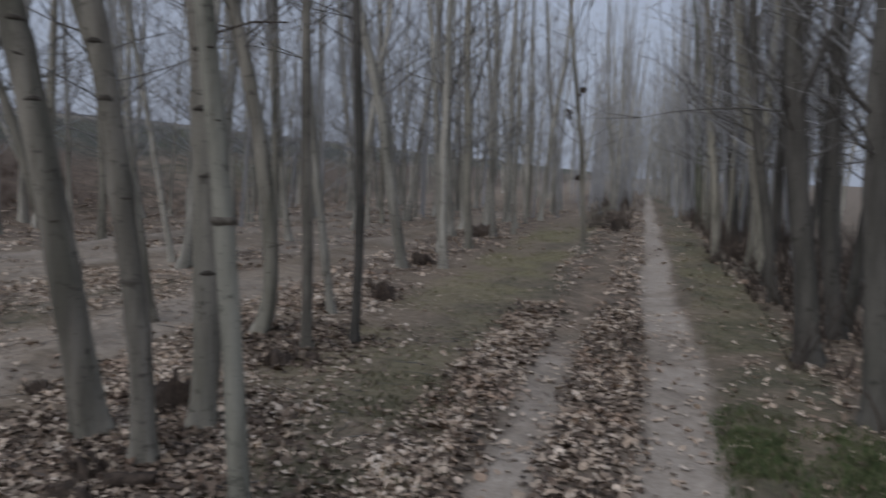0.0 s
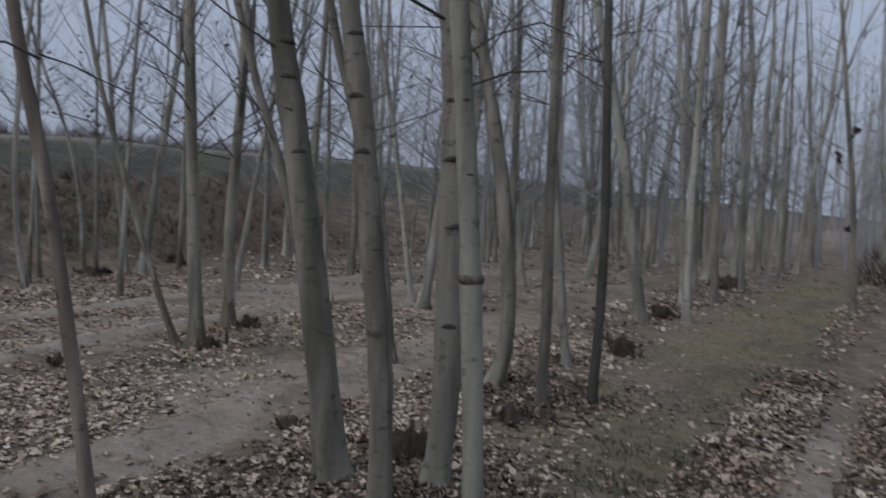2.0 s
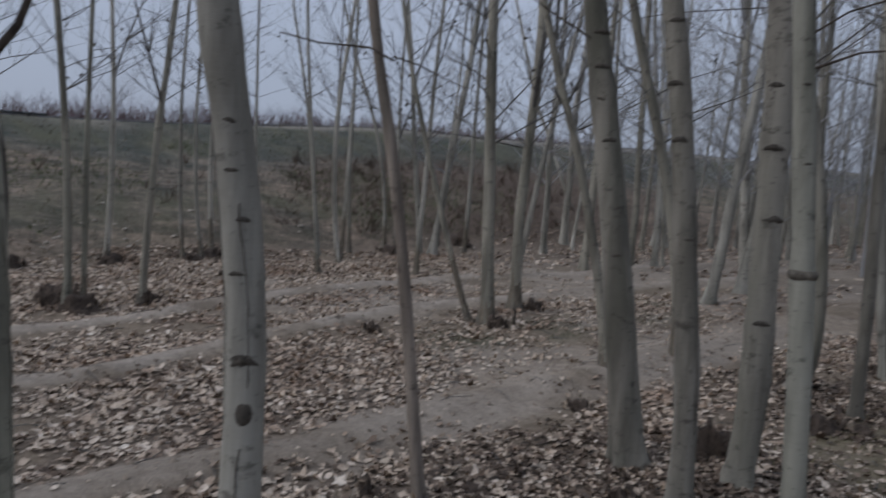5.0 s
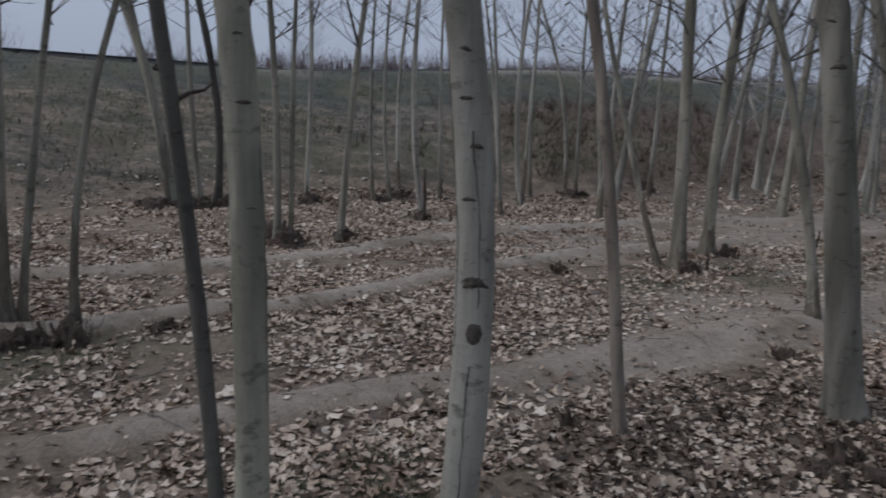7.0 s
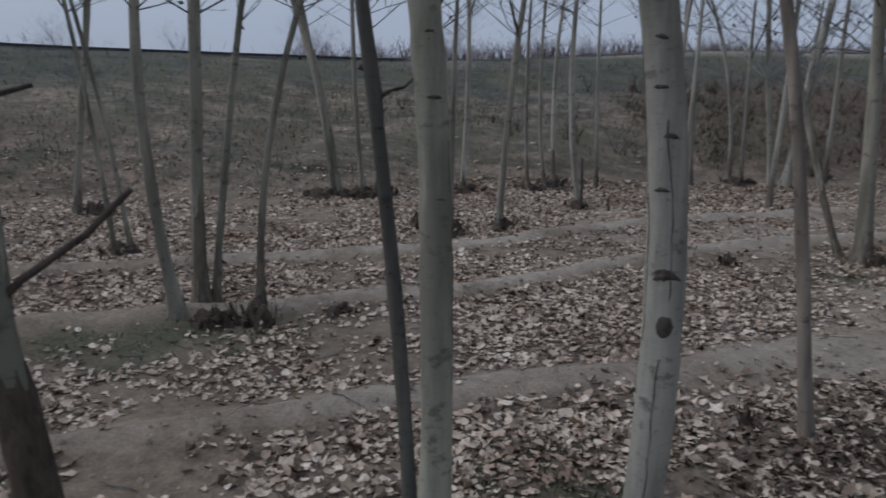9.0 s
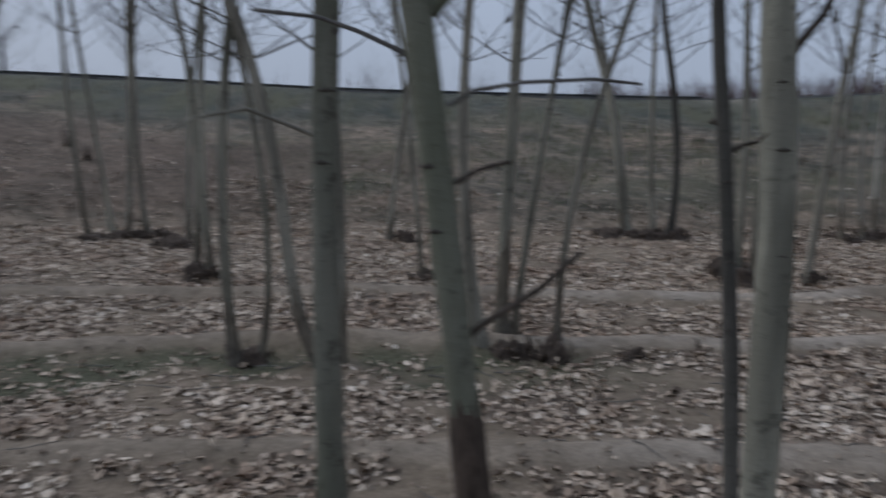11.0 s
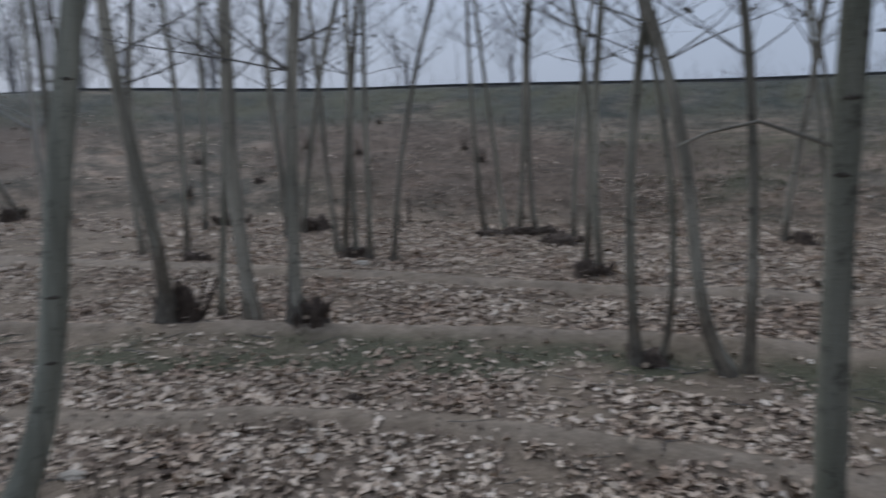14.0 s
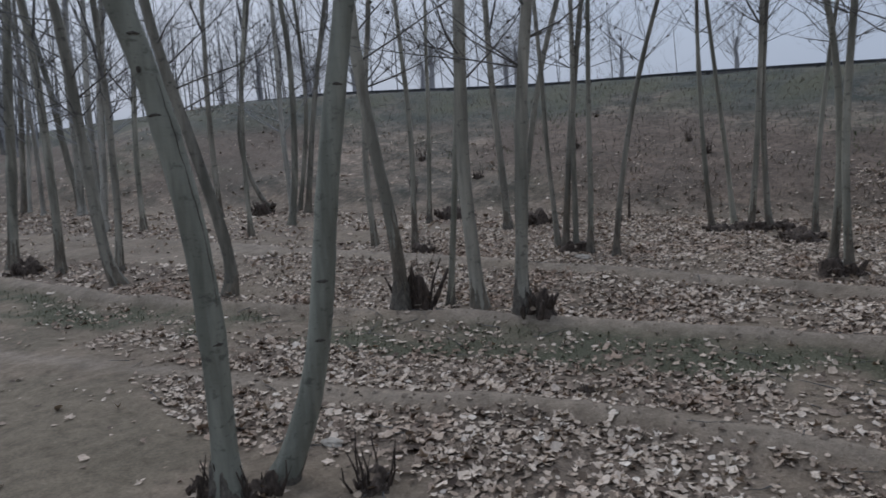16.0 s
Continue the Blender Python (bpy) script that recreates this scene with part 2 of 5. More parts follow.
clod_mat = plain("soil_clod", (0.13, 0.10, 0.075), (0.29, 0.235, 0.18), 6.0, 0.95)
stone_mat = plain("pale_stone", (0.25, 0.22, 0.18), (0.46, 0.41, 0.34), 14.0)
rail_mat = plain("dark_rail_paint", (0.035, 0.037, 0.04), (0.075, 0.078, 0.08), 5.0, 0.7)
asphalt_mat = plain("road_surface", (0.16, 0.155, 0.15), (0.24, 0.235, 0.23), 3.0)

# ---- the lie of the land ----
rng = np.random.default_rng(7)
LATTICE = rng.random((256, 256))


def value_noise(x, y, scale, shift=0):
    x, y = np.asarray(x, float) / scale + 37.3 * shift, np.asarray(y, float) / scale + 11.7 * shift
    xi, yi = np.floor(x).astype(int), np.floor(y).astype(int)
    fx, fy = x - xi, y - yi
    fx, fy = fx * fx * (3 - 2 * fx), fy * fy * (3 - 2 * fy)
    a, b = LATTICE[xi % 256, yi % 256], LATTICE[(xi + 1) % 256, yi % 256]
    c, d = LATTICE[xi % 256, (yi + 1) % 256], LATTICE[(xi + 1) % 256, (yi + 1) % 256]
    return (a * (1 - fx) + b * fx) * (1 - fy) + (c * (1 - fx) + d * fx) * fy


def fbm(x, y, scale, shift=0):
    return sum(value_noise(x, y, scale / 2 ** k, shift + k) * 0.5 ** k for k in range(3)) / 1.75


def across(x, y):
    """How far left of the track a place lies, counted square to the planted rows, which bend towards the track behind the camera."""
    yc = np.clip(y, -26, 18)
    w = np.where(np.asarray(y) < 0, 1.0, np.clip((-1.5 - np.asarray(x)) / 4, 0, 1))
    return x + w * (0.18 * yc - 0.0055 * yc * yc)


def smooth(v, lo, hi):
    t = np.clip((np.asarray(v, float) - lo) / (hi - lo), 0, 1)
    return t * t * (3 - 2 * t)


def band(v, lo, hi, soft=0.15):
    return smooth(v, lo - soft, lo + soft) * (1 - smooth(v, hi - soft, hi + soft))


def furrow(x, y):
    """The same, counted along the furrows, which draw away from the track where the ground opens ahead and fan out towards it behind."""
    u = across(x, y)
    fan = 0.24 * np.clip(-3.0 - np.asarray(y, float), 0, 6) * smooth(u, -7.5, -5.5)
    return u - fan + smooth(y, 1.0, 4.5) * (0.1 + 0.65 * smooth(-u, 4.0, 5.8)) + 0.25 * (fbm(x, y, 1.6, 3) - 0.5)


def lane(y, f):
    """The broad trodden ridge next to the first row of trees."""
    wide = smooth(y, 0.8, 2.4)
    return np.maximum(0.9 * band(f, -4.0 + 0.04 * smooth(-y, 0, 2), -3.7 - 0.05 * smooth(-y, 0, 2), 0.08), wide * band(f, -4.15, -3.45, 0.1) * 0.9)


CREST = -19.6


def bank(u, y):
    s = np.clip(-11.0 - u, 0, None)
    run = -11.0 - CREST
    rise = np.where(s < 1.5, 0.27 * s * s / 1.5, 0.27 * s)
    rise = np.where(s > run, 0.27 * run, rise)
    return rise * (1 + 0.28 * smooth(y, 2, 15) + 0.12 * smooth(y, 15, 30) + 0.08 * smooth(-y, 4, 14) + 0.15 * smooth(-y, 14, 25))


def track_x(y):
    """The middle of the trodden track, which swings away to the right behind the camera."""
    y = np.asarray(y, float)
    return 0.28 - 0.06 * np.sin(y * 0.7) + 0.022 * np.clip(-y - 1.5, 0, 40) ** 1.9


def height(x, y):
    x, y = np.asarray(x, float), np.asarray(y, float)
    u = across(x, y)
    f = furrow(x, y)
    z = bank(u + 0.5 * (fbm(x, y, 3.0, 9) - 0.5) * smooth(-u, 11, 13), y)
    near = 1 - smooth(np.hypot(x + 4, y), 30, 60)
    field = smooth(-u, 3.2, 3.6) * (1 - smooth(-u, 10.0, 11.0))
    for line, high in ((-7.42, 0.075), (-5.8, 0.085), (-3.84, 0.07)):
        top = 0.75 + 0.5 * fbm(x, y, 0.7, int(-line) + 30)
        z = z + near * field * high * top * (0.6 * band(f, line - 0.2, line + 0.2, 0.16) + 0.4 * band(f, line - 0.09, line + 0.1, 0.08))
    z = z - near * 0.045 * (band(x - track_x(y), -0.28, 0.28, 0.12) + band(x - track_x(y), -1.12, -0.78, 0.12) * smooth(y, -3, -1))
    z = z + near * (0.07 * (fbm(x, y, 1.1, 5) - 0.5) + 0.03 * (fbm(x, y, 0.22, 6) - 0.5))
    z = z + 0.5 * (fbm(x, y, 2.0, 8) - 0.5) * 0.5 * band(u, -16.5, -11.8, 0.8)
    return z


def moss_at(x, y):
    u = across(x, y)
    m = band(furrow(x, y), -5.6, -4.75, 0.15) * smooth(-y, -0.8, 1.5) * 1.3
    m = np.maximum(m, band(x, -2.0, -1.0, 0.25) * smooth(y, 1.8, 3.5) * 0.55)
    m = np.maximum(m, band(x, 0.65, 1.5, 0.2) * smooth(y, -1, 2) * 0.8)
    m = np.maximum(m, 1.3 * (1 - smooth(np.hypot((x + 2.75) * 0.8, y - 0.72), 0.12, 0.42)))
    m = np.maximum(m, band(u, -5.6, -4.7, 0.3) * band(y, 4.0, 9.0, 0.8) * 0.8)
    m = np.maximum(m, band(u, -19.8, -17.0, 1.0) * 0.95)
    m = np.maximum(m, 0.9 * band(x, -3.5, -2.2, 0.25) * band(y, 0.3, 1.3, 0.3) + 0.9 * band(x, 0.5, 1.1, 0.15) * band(y, 2.2, 4.6, 0.5))
    m = np.maximum(m, 0.9 * band(u, -14.2, -12.2, 0.6) * band(y, 2.5, 12.0, 2.0))
    m = np.maximum(m, band(u, -15.8, -12.6, 0.8) * 0.8 * smooth(fbm(x, y, 2.8, 15), 0.45, 0.6))
    return np.clip(1.0 * m * smooth(fbm(x, y, 0.8, 2), 0.26, 0.58) * (0.4 + 0.6 * smooth(fbm(x, y, 0.25, 18), 0.3, 0.6)), 0, 1)


def straw_at(x, y):
    """Yellowed short grass between the first trees and the track, and a little on its far side."""
    s = band(x, -2.75, -1.35, 0.25) * smooth(y, 3.6, 5.2) * (1 - smooth(y, 20, 26))
    s = np.maximum(s, 0.6 * band(x, 0.62, 1.5, 0.15) * smooth(y, 3.5, 5.5) * (1 - smooth(y, 20, 26)))
    s = s * (0.5 + 0.5 * smooth(y, 8, 12))
    return np.clip(s * smooth(fbm(x, y, 1.0, 45), 0.34, 0.58) * (0.55 + 0.45 * smooth(fbm(x, y, 0.25, 46), 0.3, 0.6)), 0, 1)


def litter_at(x, y):
    """How thickly fallen leaves lie, from none to one."""
    x, y = np.asarray(x, float), np.asarray(y, float)
    u = furrow(x, y)
    d = band(u, -11.6, -7.62, 0.12) * 0.85 + band(u, -7.24, -5.98, 0.08) + band(u, -5.6, -4.75, 0.12) * (0.24 + 0.68 * smooth(y, -1.2, 0.3))
    d = d + band(u, -4.8, -4.0, 0.1) + band(u, -3.7, -2.5, 0.12)
    d = d + band(u, -2.7, -1.7, 0.2) * (0.25 + 0.75 * band(y, -0.3, 6.0, 0.8))
    d = d + band(u, -1.75, 0.2, 0.2) * smooth(-y, 0.3, 1.5) * 0.16 * (1 - band(x - track_x(y), -0.3, 0.3, 0.1))
    strips = band(x, -0.45, 0.02, 0.1) * 1.25 + band(x, -1.35, -0.88, 0.18) * 1.15
    strips = strips + band(x, -1.95, -1.3, 0.2) * 0.4 * (1 - smooth(y, 2.2, 3.6)) + band(x, 1.4, 3.0, 0.25) * 0.35
    side = smooth(x, -2.15, -1.75) * smooth(y, -1.6, 0.2)
    d = np.maximum(strips, 0.03) * side + np.maximum(d, 0.09) * (1 - side)
    d = d + 0.4 * smooth(fbm(x, y, 0.9, 36), 0.42, 0.6) * band(u, -13.4, -11.4, 0.4) * (0.15 + band(y, -6.0, -4.0, 0.5)) + 0.035 * band(u, -15.5, -11.6, 0.8) + 0.05 * band(u, -18.5, -15.5, 0.8)
    open_soil = smooth(y, 2.0, 4.5) * band(u, -8.0, -3.4, 0.3) * (1 - 0.8 * smooth(fbm(x, y, 0.8, 24), 0.44, 0.58))
    d = np.maximum(d, 0.12) * (1 - 0.92 * lane(y, u) * smooth(fbm(x, y, 0.35, 35), 0.1, 0.3))
    d = d * (1 - 0.85 * (band(u, -7.6, -7.25, 0.06) + band(u, -5.97, -5.62, 0.06)) * (1 - smooth(y, 6.0, 9.0)))
    trodden = 1 - 0.85 * (1 - smooth(np.hypot(x + 1.55, (y + 3.85) * 0.8), 0.3, 0.65))
    verge = -1.5 - 0.32 * smooth(y, -5.0, -3.7)
    d = d * (1 - 0.965 * smooth(x, verge - 0.12, verge + 0.15) * smooth(-y, 2.0, 3.0))
    mossy = 1 - 0.75 * (1 - smooth(np.hypot((x + 2.75) * 0.8, y - 0.72), 0.15, 0.4))
    mossy = mossy * (1 - 0.85 * band(x, -2.7, -1.42, 0.15) * smooth(y, 3.9, 5.0))
    patchy = 1 - 0.3 * smooth(-y, 1.0, 3.5) * smooth(fbm(x, y, 0.45, 43), 0.4, 0.6)
    return d * patchy * mossy * trodden * (1 - 0.7 * open_soil) * smooth(0.45 * fbm(x, y, 0.55, 4) + 0.2 * fbm(x, y, 0.2, 38) + 0.35 * fbm(x, y, 2.1, 26), 0.32, 0.52)


def axis(fine_lo, fine_hi, step, lo, hi, growth=1.13):
    mid = list(np.arange(fine_lo, fine_hi, step))
    up, s = [], step
    v = mid[-1]
    while v < hi:
        s = s * growth
        v += s
        up.append(v)
    down, s = [], step
    v = mid[0]
    while v > lo:
        s = s * growth
        v -= s
        down.append(v)
    return np.array(down[::-1] + mid + up)


def mesh_object(name, verts, faces, mat, parent=None, label="", shade=True):
    me = bpy.data.meshes.new(name)
    me.from_pydata([tuple(v) for v in verts] if not isinstance(verts, list) else verts, [], faces)
    me.materials.append(mat)
    if shade:
        me.polygons.foreach_set("use_smooth", [True] * len(me.polygons))
    me.update()
    ob = new(name, me)
    if parent is not None:
        ob.parent = parent
    if label:
        ob["label"] = label
    return ob


def build_ground():
    xs = axis(-11.5, 2.6, 0.065, -900, 900)
    ys = axis(-11.0, 10.0, 0.075, -900, 900)
    gx, gy = np.meshgrid(xs, ys)
    gz = height(gx, gy)
    nx, ny = len(xs), len(ys)
    verts = np.stack([gx.ravel(), gy.ravel(), gz.ravel()], 1)
    i = (np.arange(ny - 1)[:, None] * nx + np.arange(nx - 1)[None, :]).ravel()
    quads = np.stack([i, i + 1, i + nx + 1, i + nx], 1).astype(np.int32)
    me = bpy.data.meshes.new("ground")
    me.vertices.add(len(verts))
    me.vertices.foreach_set("co", verts.ravel())
    me.loops.add(quads.size)
    me.loops.foreach_set("vertex_index", quads.ravel())
    me.polygons.add(len(quads))
    me.polygons.foreach_set("loop_start", np.arange(0, quads.size, 4, dtype=np.int32))
    me.polygons.foreach_set("use_smooth", np.ones(len(quads), dtype=bool))
    me.update(calc_edges=True)
    x, y = verts[:, 0], verts[:, 1]
    u = across(x, y)
    sward = np.maximum(smooth(-u, 11.0, 12.4), band(x, -2.1, 1.6, 0.3) * (y > -1) * 0.5)
    sward = np.maximum(sward, smooth(x, 2.2, 3.2) * 0.8)
    tread = 0.95 * band(x - track_x(y) + 0.12 * (fbm(x, y, 0.4, 17) - 0.5), -0.23, 0.23, 0.07) + 0.95 * band(x + 0.05 * np.sin(y * 1.1), -0.82, -0.52, 0.08) * (1 - smooth(y, 5.5, 8.0))
    tread = tread * smooth(y, -3.2, -1.2) * (0.55 + 0.45 * smooth(fbm(x, y, 0.5, 1), 0.3, 0.6)) * (1 - smooth(y, 60, 90))
    f = furrow(x, y)
    crumb = smooth(fbm(x, y, 1.3, 14), 0.15, 0.45) * (0.4 + 0.6 * smooth(fbm(x, y, 0.3, 16), 0.2, 0.55))
    for line in (-7.4, -5.8):
        tread = np.maximum(tread, (0.28 + 0.5 * smooth(y, -2.0, 1.0)) * band(f, line - 0.12, line + 0.14, 0.06) * crumb * band(y, -24, 16, 3))
    tread = np.maximum(tread, (0.28 + 0.37 * smooth(y, -2.0, 0.5)) * lane(y, f) * (0.3 + 0.7 * smooth(fbm(x, y, 0.5, 16), 0.2, 0.55)) * band(y, -20, 9, 3))
    bare = smooth(y, 2.0, 4.5) * band(u, -9.5, -3.5, 0.4) * (1 - smooth(y, 24, 34))
    tread = np.maximum(tread, 0.5 * bare * smooth(fbm(x, y, 1.2, 28), 0.3, 0.6))
    tread = np.maximum(tread, 0.5 * band(u, -20.4, -19.6, 0.12) * smooth(y, 2, 5))
    rust = band(u, -16.5, -12.2, 0.6) * smooth(fbm(x, y, 3.5, 12), 0.45, 0.62) * 0.7
    rust = np.maximum(rust, band(y, 9.0, 18.0, 3.0) * band(u, -16.5, -11.8, 0.9) * 1.0 * smooth(fbm(x, y, 1.5, 27), 0.22, 0.5))
    turf_haze = np.maximum(0.85 * band(u, -26, -17.2 + 1.6 * smooth(y, 1, 6) + 0.8 * smooth(-y, 2, 6), 0.9) * smooth(fbm(x, y, 1.8, 21), 0.12, 0.42), 0.3 * band(u, -15.5, -12.0, 0.7) * band(y, 1.0, 12.0, 2.5) * smooth(fbm(x, y, 2.2, 22), 0.36, 0.6))
    turf_haze = np.maximum(turf_haze, 0.35 * band(u, -17.0, -12.0, 0.8) * smooth(fbm(x, y, 1.6, 23), 0.52, 0.68))
    layers = {"straw": straw_at(x, y), "turf_haze": turf_haze, "moss": np.maximum(moss_at(x, y), 0.28 * band(x, -1.45, 0.2, 0.3) * band(y, -9.0, -3.2, 0.6) * smooth(fbm(x, y, 1.1, 41), 0.45, 0.6)), "litter": np.clip(litter_at(x, y), 0, 1), "sward": sward, "tread": tread, "rust": rust}
    for name, values in layers.items():
        a = me.attributes.new(name, "FLOAT", "POINT")
        a.data.foreach_set("value", np.clip(values, 0, 1).astype(np.float32))
    me.materials.append(soil_mat)
    return tagged(new("ground", me), "bare furrowed soil with moss, trodden track and grassy embankment", "ground", kind="structure")


ground = build_ground()


def ground_z(x, y):
    return float(height(np.array([x]), np.array([y]))[0])

# ---- poplars ----
def tube(centres, radii, sides, verts, faces, cap=False, turn=0.0):
    """Adds a round bar along centres to verts and faces."""
    base, n = len(verts), len(centres)
    for k in range(n):
        a, b = centres[max(k - 1, 0)], centres[min(k + 1, n - 1)]
        d = (b - a).normalized()
        side = d.cross(Vector((0, 1, 0)))
        if side.length < 0.25:
            side = d.cross(Vector((1, 0, 0)))
        side.normalize()
        other = d.cross(side)
        for s in range(sides):
            q = turn + 2 * math.pi * s / sides
            verts.append(tuple(centres[k] + radii[k] * (math.cos(q) * side + math.sin(q) * other)))
    for k in range(n - 1):
        for s in range(sides):
            p, q = base + k * sides + s, base + k * sides + (s + 1) % sides
            faces.append((p, q, q + sides, p + sides))
    if cap:
        faces.append(tuple(base + (n - 1) * sides + s for s in range(sides)))


def spray(start, way, length, radius, r, verts, faces, sides=3, twigs=3, depth=1):
    """A thin bough that turns upwards, with its twigs."""
    p, d, pts, rad = Vector(start), Vector(way).normalized(), [], []
    steps = 4 if depth else 2
    for k in range(steps + 1):
        pts.append(p.copy())
        rad.append(radius * (1 - 0.8 * k / steps))
        d = (d + Vector((r.uniform(-0.22, 0.22), r.uniform(-0.22, 0.22), r.uniform(-0.1, 0.22)))).normalized()
        p = p + d * (length / steps)
    tube(pts, rad, sides, verts, faces)
    if depth:
        for _ in range(twigs):
            k = r.randint(1, steps)
            away = Vector((r.uniform(-1, 1), r.uniform(-1, 1), r.uniform(-0.2, 0.7))).normalized()
            out = (pts[k] - pts[k - 1]).normalized() * 0.7 + away * 0.75
            spray(pts[k], out, length * r.uniform(0.22, 0.5), radius * 0.45, r, verts, faces, 3, 2 if depth > 1 else 0, depth - 1)


GROUPS = {"near": "poplars beside the track", "second": "second row of poplars", "third": "third row of poplars",
          "fourth": "poplars at the foot of the embankment", "right": "poplars on the far side of the track", "path": "poplars along the track"}
count = 0


def bend_at(z, lean, bow, kick, top):
    zc = min(max(z, 0.0), top)
    e = 1 - math.exp(-zc / 0.35)
    x, y = (lean[i] * zc + bow[i] * zc * zc + kick[i] * e for i in (0, 1))
    if z > top:
        slope = [lean[i] + 2 * bow[i] * top for i in (0, 1)]
        s = z - top
        x, y = x + slope[0] * s * 0.75 - 0.02 * slope[0] * s * s, y + slope[1] * s * 0.75 - 0.02 * slope[1] * s * s
    return x, y


def poplar(x, y, radius, lean=(0, 0), bow=(0, 0), kick=(0, 0), top=3.0, row="second", bark=None, tall=None, boughs=None, label="", low=1.6, fine=False, twigs=None, taper=0.0):
    """A bare young poplar: a leaning, bending trunk with a root flare, and a thin crown of boughs and twigs."""
    global count
    count += 1
    r = random.Random(1000 + count)
    z0 = ground_z(x, y)
    if row in ("second", "third", "fourth"):
        radius *= 0.9 if y < 3 else 0.74
    tall = tall or r.uniform(8.5, 11.0) * (0.75 if radius < 0.04 else 1.0)
    tree = new("poplar_tree")
    tree.location = (x, y, z0)
    bark = bark or r.choice((bark_young, bark_young, bark_grey, bark_grey) if y < 4 else (bark_pale, bark_pale, bark_grey))
    words = label or {"bark_pale": "bare young poplar with pale grey-green bark", "bark_grey": "bare young poplar with grey bark", "bark_young": "bare young poplar with dull grey-green bark", "bark_slate": "bare young poplar with slate-green ringed bark", "bark_olive": "bare slim poplar with olive-grey bark", "bark_russet": "bare thin sapling with reddish-brown bark", "bark_brown": "bare young poplar with grey-brown scarred bark",
                      "bark_moss": "bare poplar with dark mossy bark", "bark_dark": "bare thin poplar with dark bark", "bark_green": "bare twin poplar with pale green bark"}[bark.name] + (", rooted in leaf litter" if row != "fourth" else ", below a grassy bank")
    tagged(tree, words, "tree", GROUPS[row])
    sides = 18 if fine else 9
    zs, z = [], -0.08
    while z < tall:
        zs.append(z)
        z += (0.05 if fine else 0.10) if z < 0.4 else ((0.09 if fine else 0.22) if z < 3.6 else 0.5)
    verts, faces, pts, rad = [], [], [], []
    flare, spread = (0.45, 0.10) if row == "near" else (0.75, 0.15)
    ph = [r.uniform(0, 6.28) for _ in range(4)]
    nodes = [r.uniform(0.5, 4.5) for _ in range(7)]
    for z in zs:
        dx, dy = bend_at(z, lean, bow, kick, top)
        up = max(z - 0.2, 0)
        wig = min(up, 1) * radius * 0.24
        pts.append(Vector((dx + wig * math.sin(1.9 * z + ph[0]), dy + wig * math.sin(1.6 * z + ph[1]), z)))
        rad.append(radius * (1.06 - 0.93 * max(z, 0) / tall * (0.6 + 0.4 * max(z, 0) / tall)) * (1 - taper * min(max(z, 0), 3) / 3) * (1 + flare * math.exp(-max(z + 0.05, 0) / spread)) * (1 + 0.025 * math.sin(9 * z + ph[2]) + sum(0.10 * math.exp(-((z - c) / 0.05) ** 2) for c in nodes)))
    tube(pts, rad, sides, verts, faces)
    for k, z in enumerate(zs):
        root = math.exp(-max(z, 0) / (spread + 0.01))
        for s in range(sides):
            i = k * sides + s
            q = 2 * math.pi * s / sides
            g = 1 + 0.22 * root * math.sin(4 * q + ph[3]) + 0.03 * math.sin(3 * q + 5 * z) + 0.02 * r.uniform(-1, 1)
            c = pts[k]
            v = Vector(verts[i])
            verts[i] = tuple(c + (v - c) * g)
    mesh_object("trunk", verts, faces, bark, tree)
    cv, cf = [], []
    low = max(low, {"near": 2.6, "second": 1.95, "third": 2.2, "fourth": 2.5}.get(row, low))
    n = boughs if boughs is not None else r.randint(19, 26)
    for k in range(n):
        z = low + (tall - low - 0.3) * ((k + r.random()) / n) ** 2.0
        j = min(range(len(zs)), key=lambda a: abs(zs[a] - z))
        q = r.uniform(0, 6.28)
        length = (1.7 if boughs else 1.0) * (0.5 + 1.4 * (1 - z / tall)) * r.uniform(0.6, 1.25) * min(1.0, 0.55 + radius * 6)
        rise = r.uniform(0.2, 0.9)
        spray(pts[j], (math.cos(q), math.sin(q), rise), length, max(0.004, min(0.013, rad[j] * 0.2)), r, cv, cf, 3, r.randint(3, 5), 2 if twigs or row in ("near", "second") and z < 4.5 else 1)
    if row != "near":
        # a stout forked limb or two
        for _ in range(r.choice((0, 1, 1, 2))):
            z = r.uniform(2.1, 4.4)
            j = min(range(len(zs)), key=lambda a: abs(zs[a] - z))
            q = r.uniform(0, 6.28)
            spray(pts[j], (math.cos(q), math.sin(q), r.uniform(1.6, 3.0)), r.uniform(2.0, 4.0), rad[j] * r.uniform(0.4, 0.6), r, cv, cf, 5, 7, 1)
    if row != "near" and r.random() < 0.8:
        for _ in range(r.randint(25, 55)):
            c = Vector(cv[r.randrange(len(cv))])
            a, b = (Vector([r.uniform(-1, 1) for _ in range(3)]) * 0.035 for _ in range(2))
            n = len(cv)
            cv += [tuple(c), tuple(c + a), tuple(c + a + b), tuple(c + b)]
            cf.append((n, n + 1, n + 2, n + 3))
    if cv:
        mesh_object("crown", cv, cf, twigs or twig_bark, tree, "thin bare boughs and twigs")
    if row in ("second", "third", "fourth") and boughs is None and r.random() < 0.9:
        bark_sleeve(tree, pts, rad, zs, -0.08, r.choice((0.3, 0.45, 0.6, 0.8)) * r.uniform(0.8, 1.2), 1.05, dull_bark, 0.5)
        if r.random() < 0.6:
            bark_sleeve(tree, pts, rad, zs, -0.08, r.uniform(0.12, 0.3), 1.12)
    return tree, pts, rad, zs


def trunk_of(tree):
    return next(c for c in tree.children if c.name.startswith("trunk"))


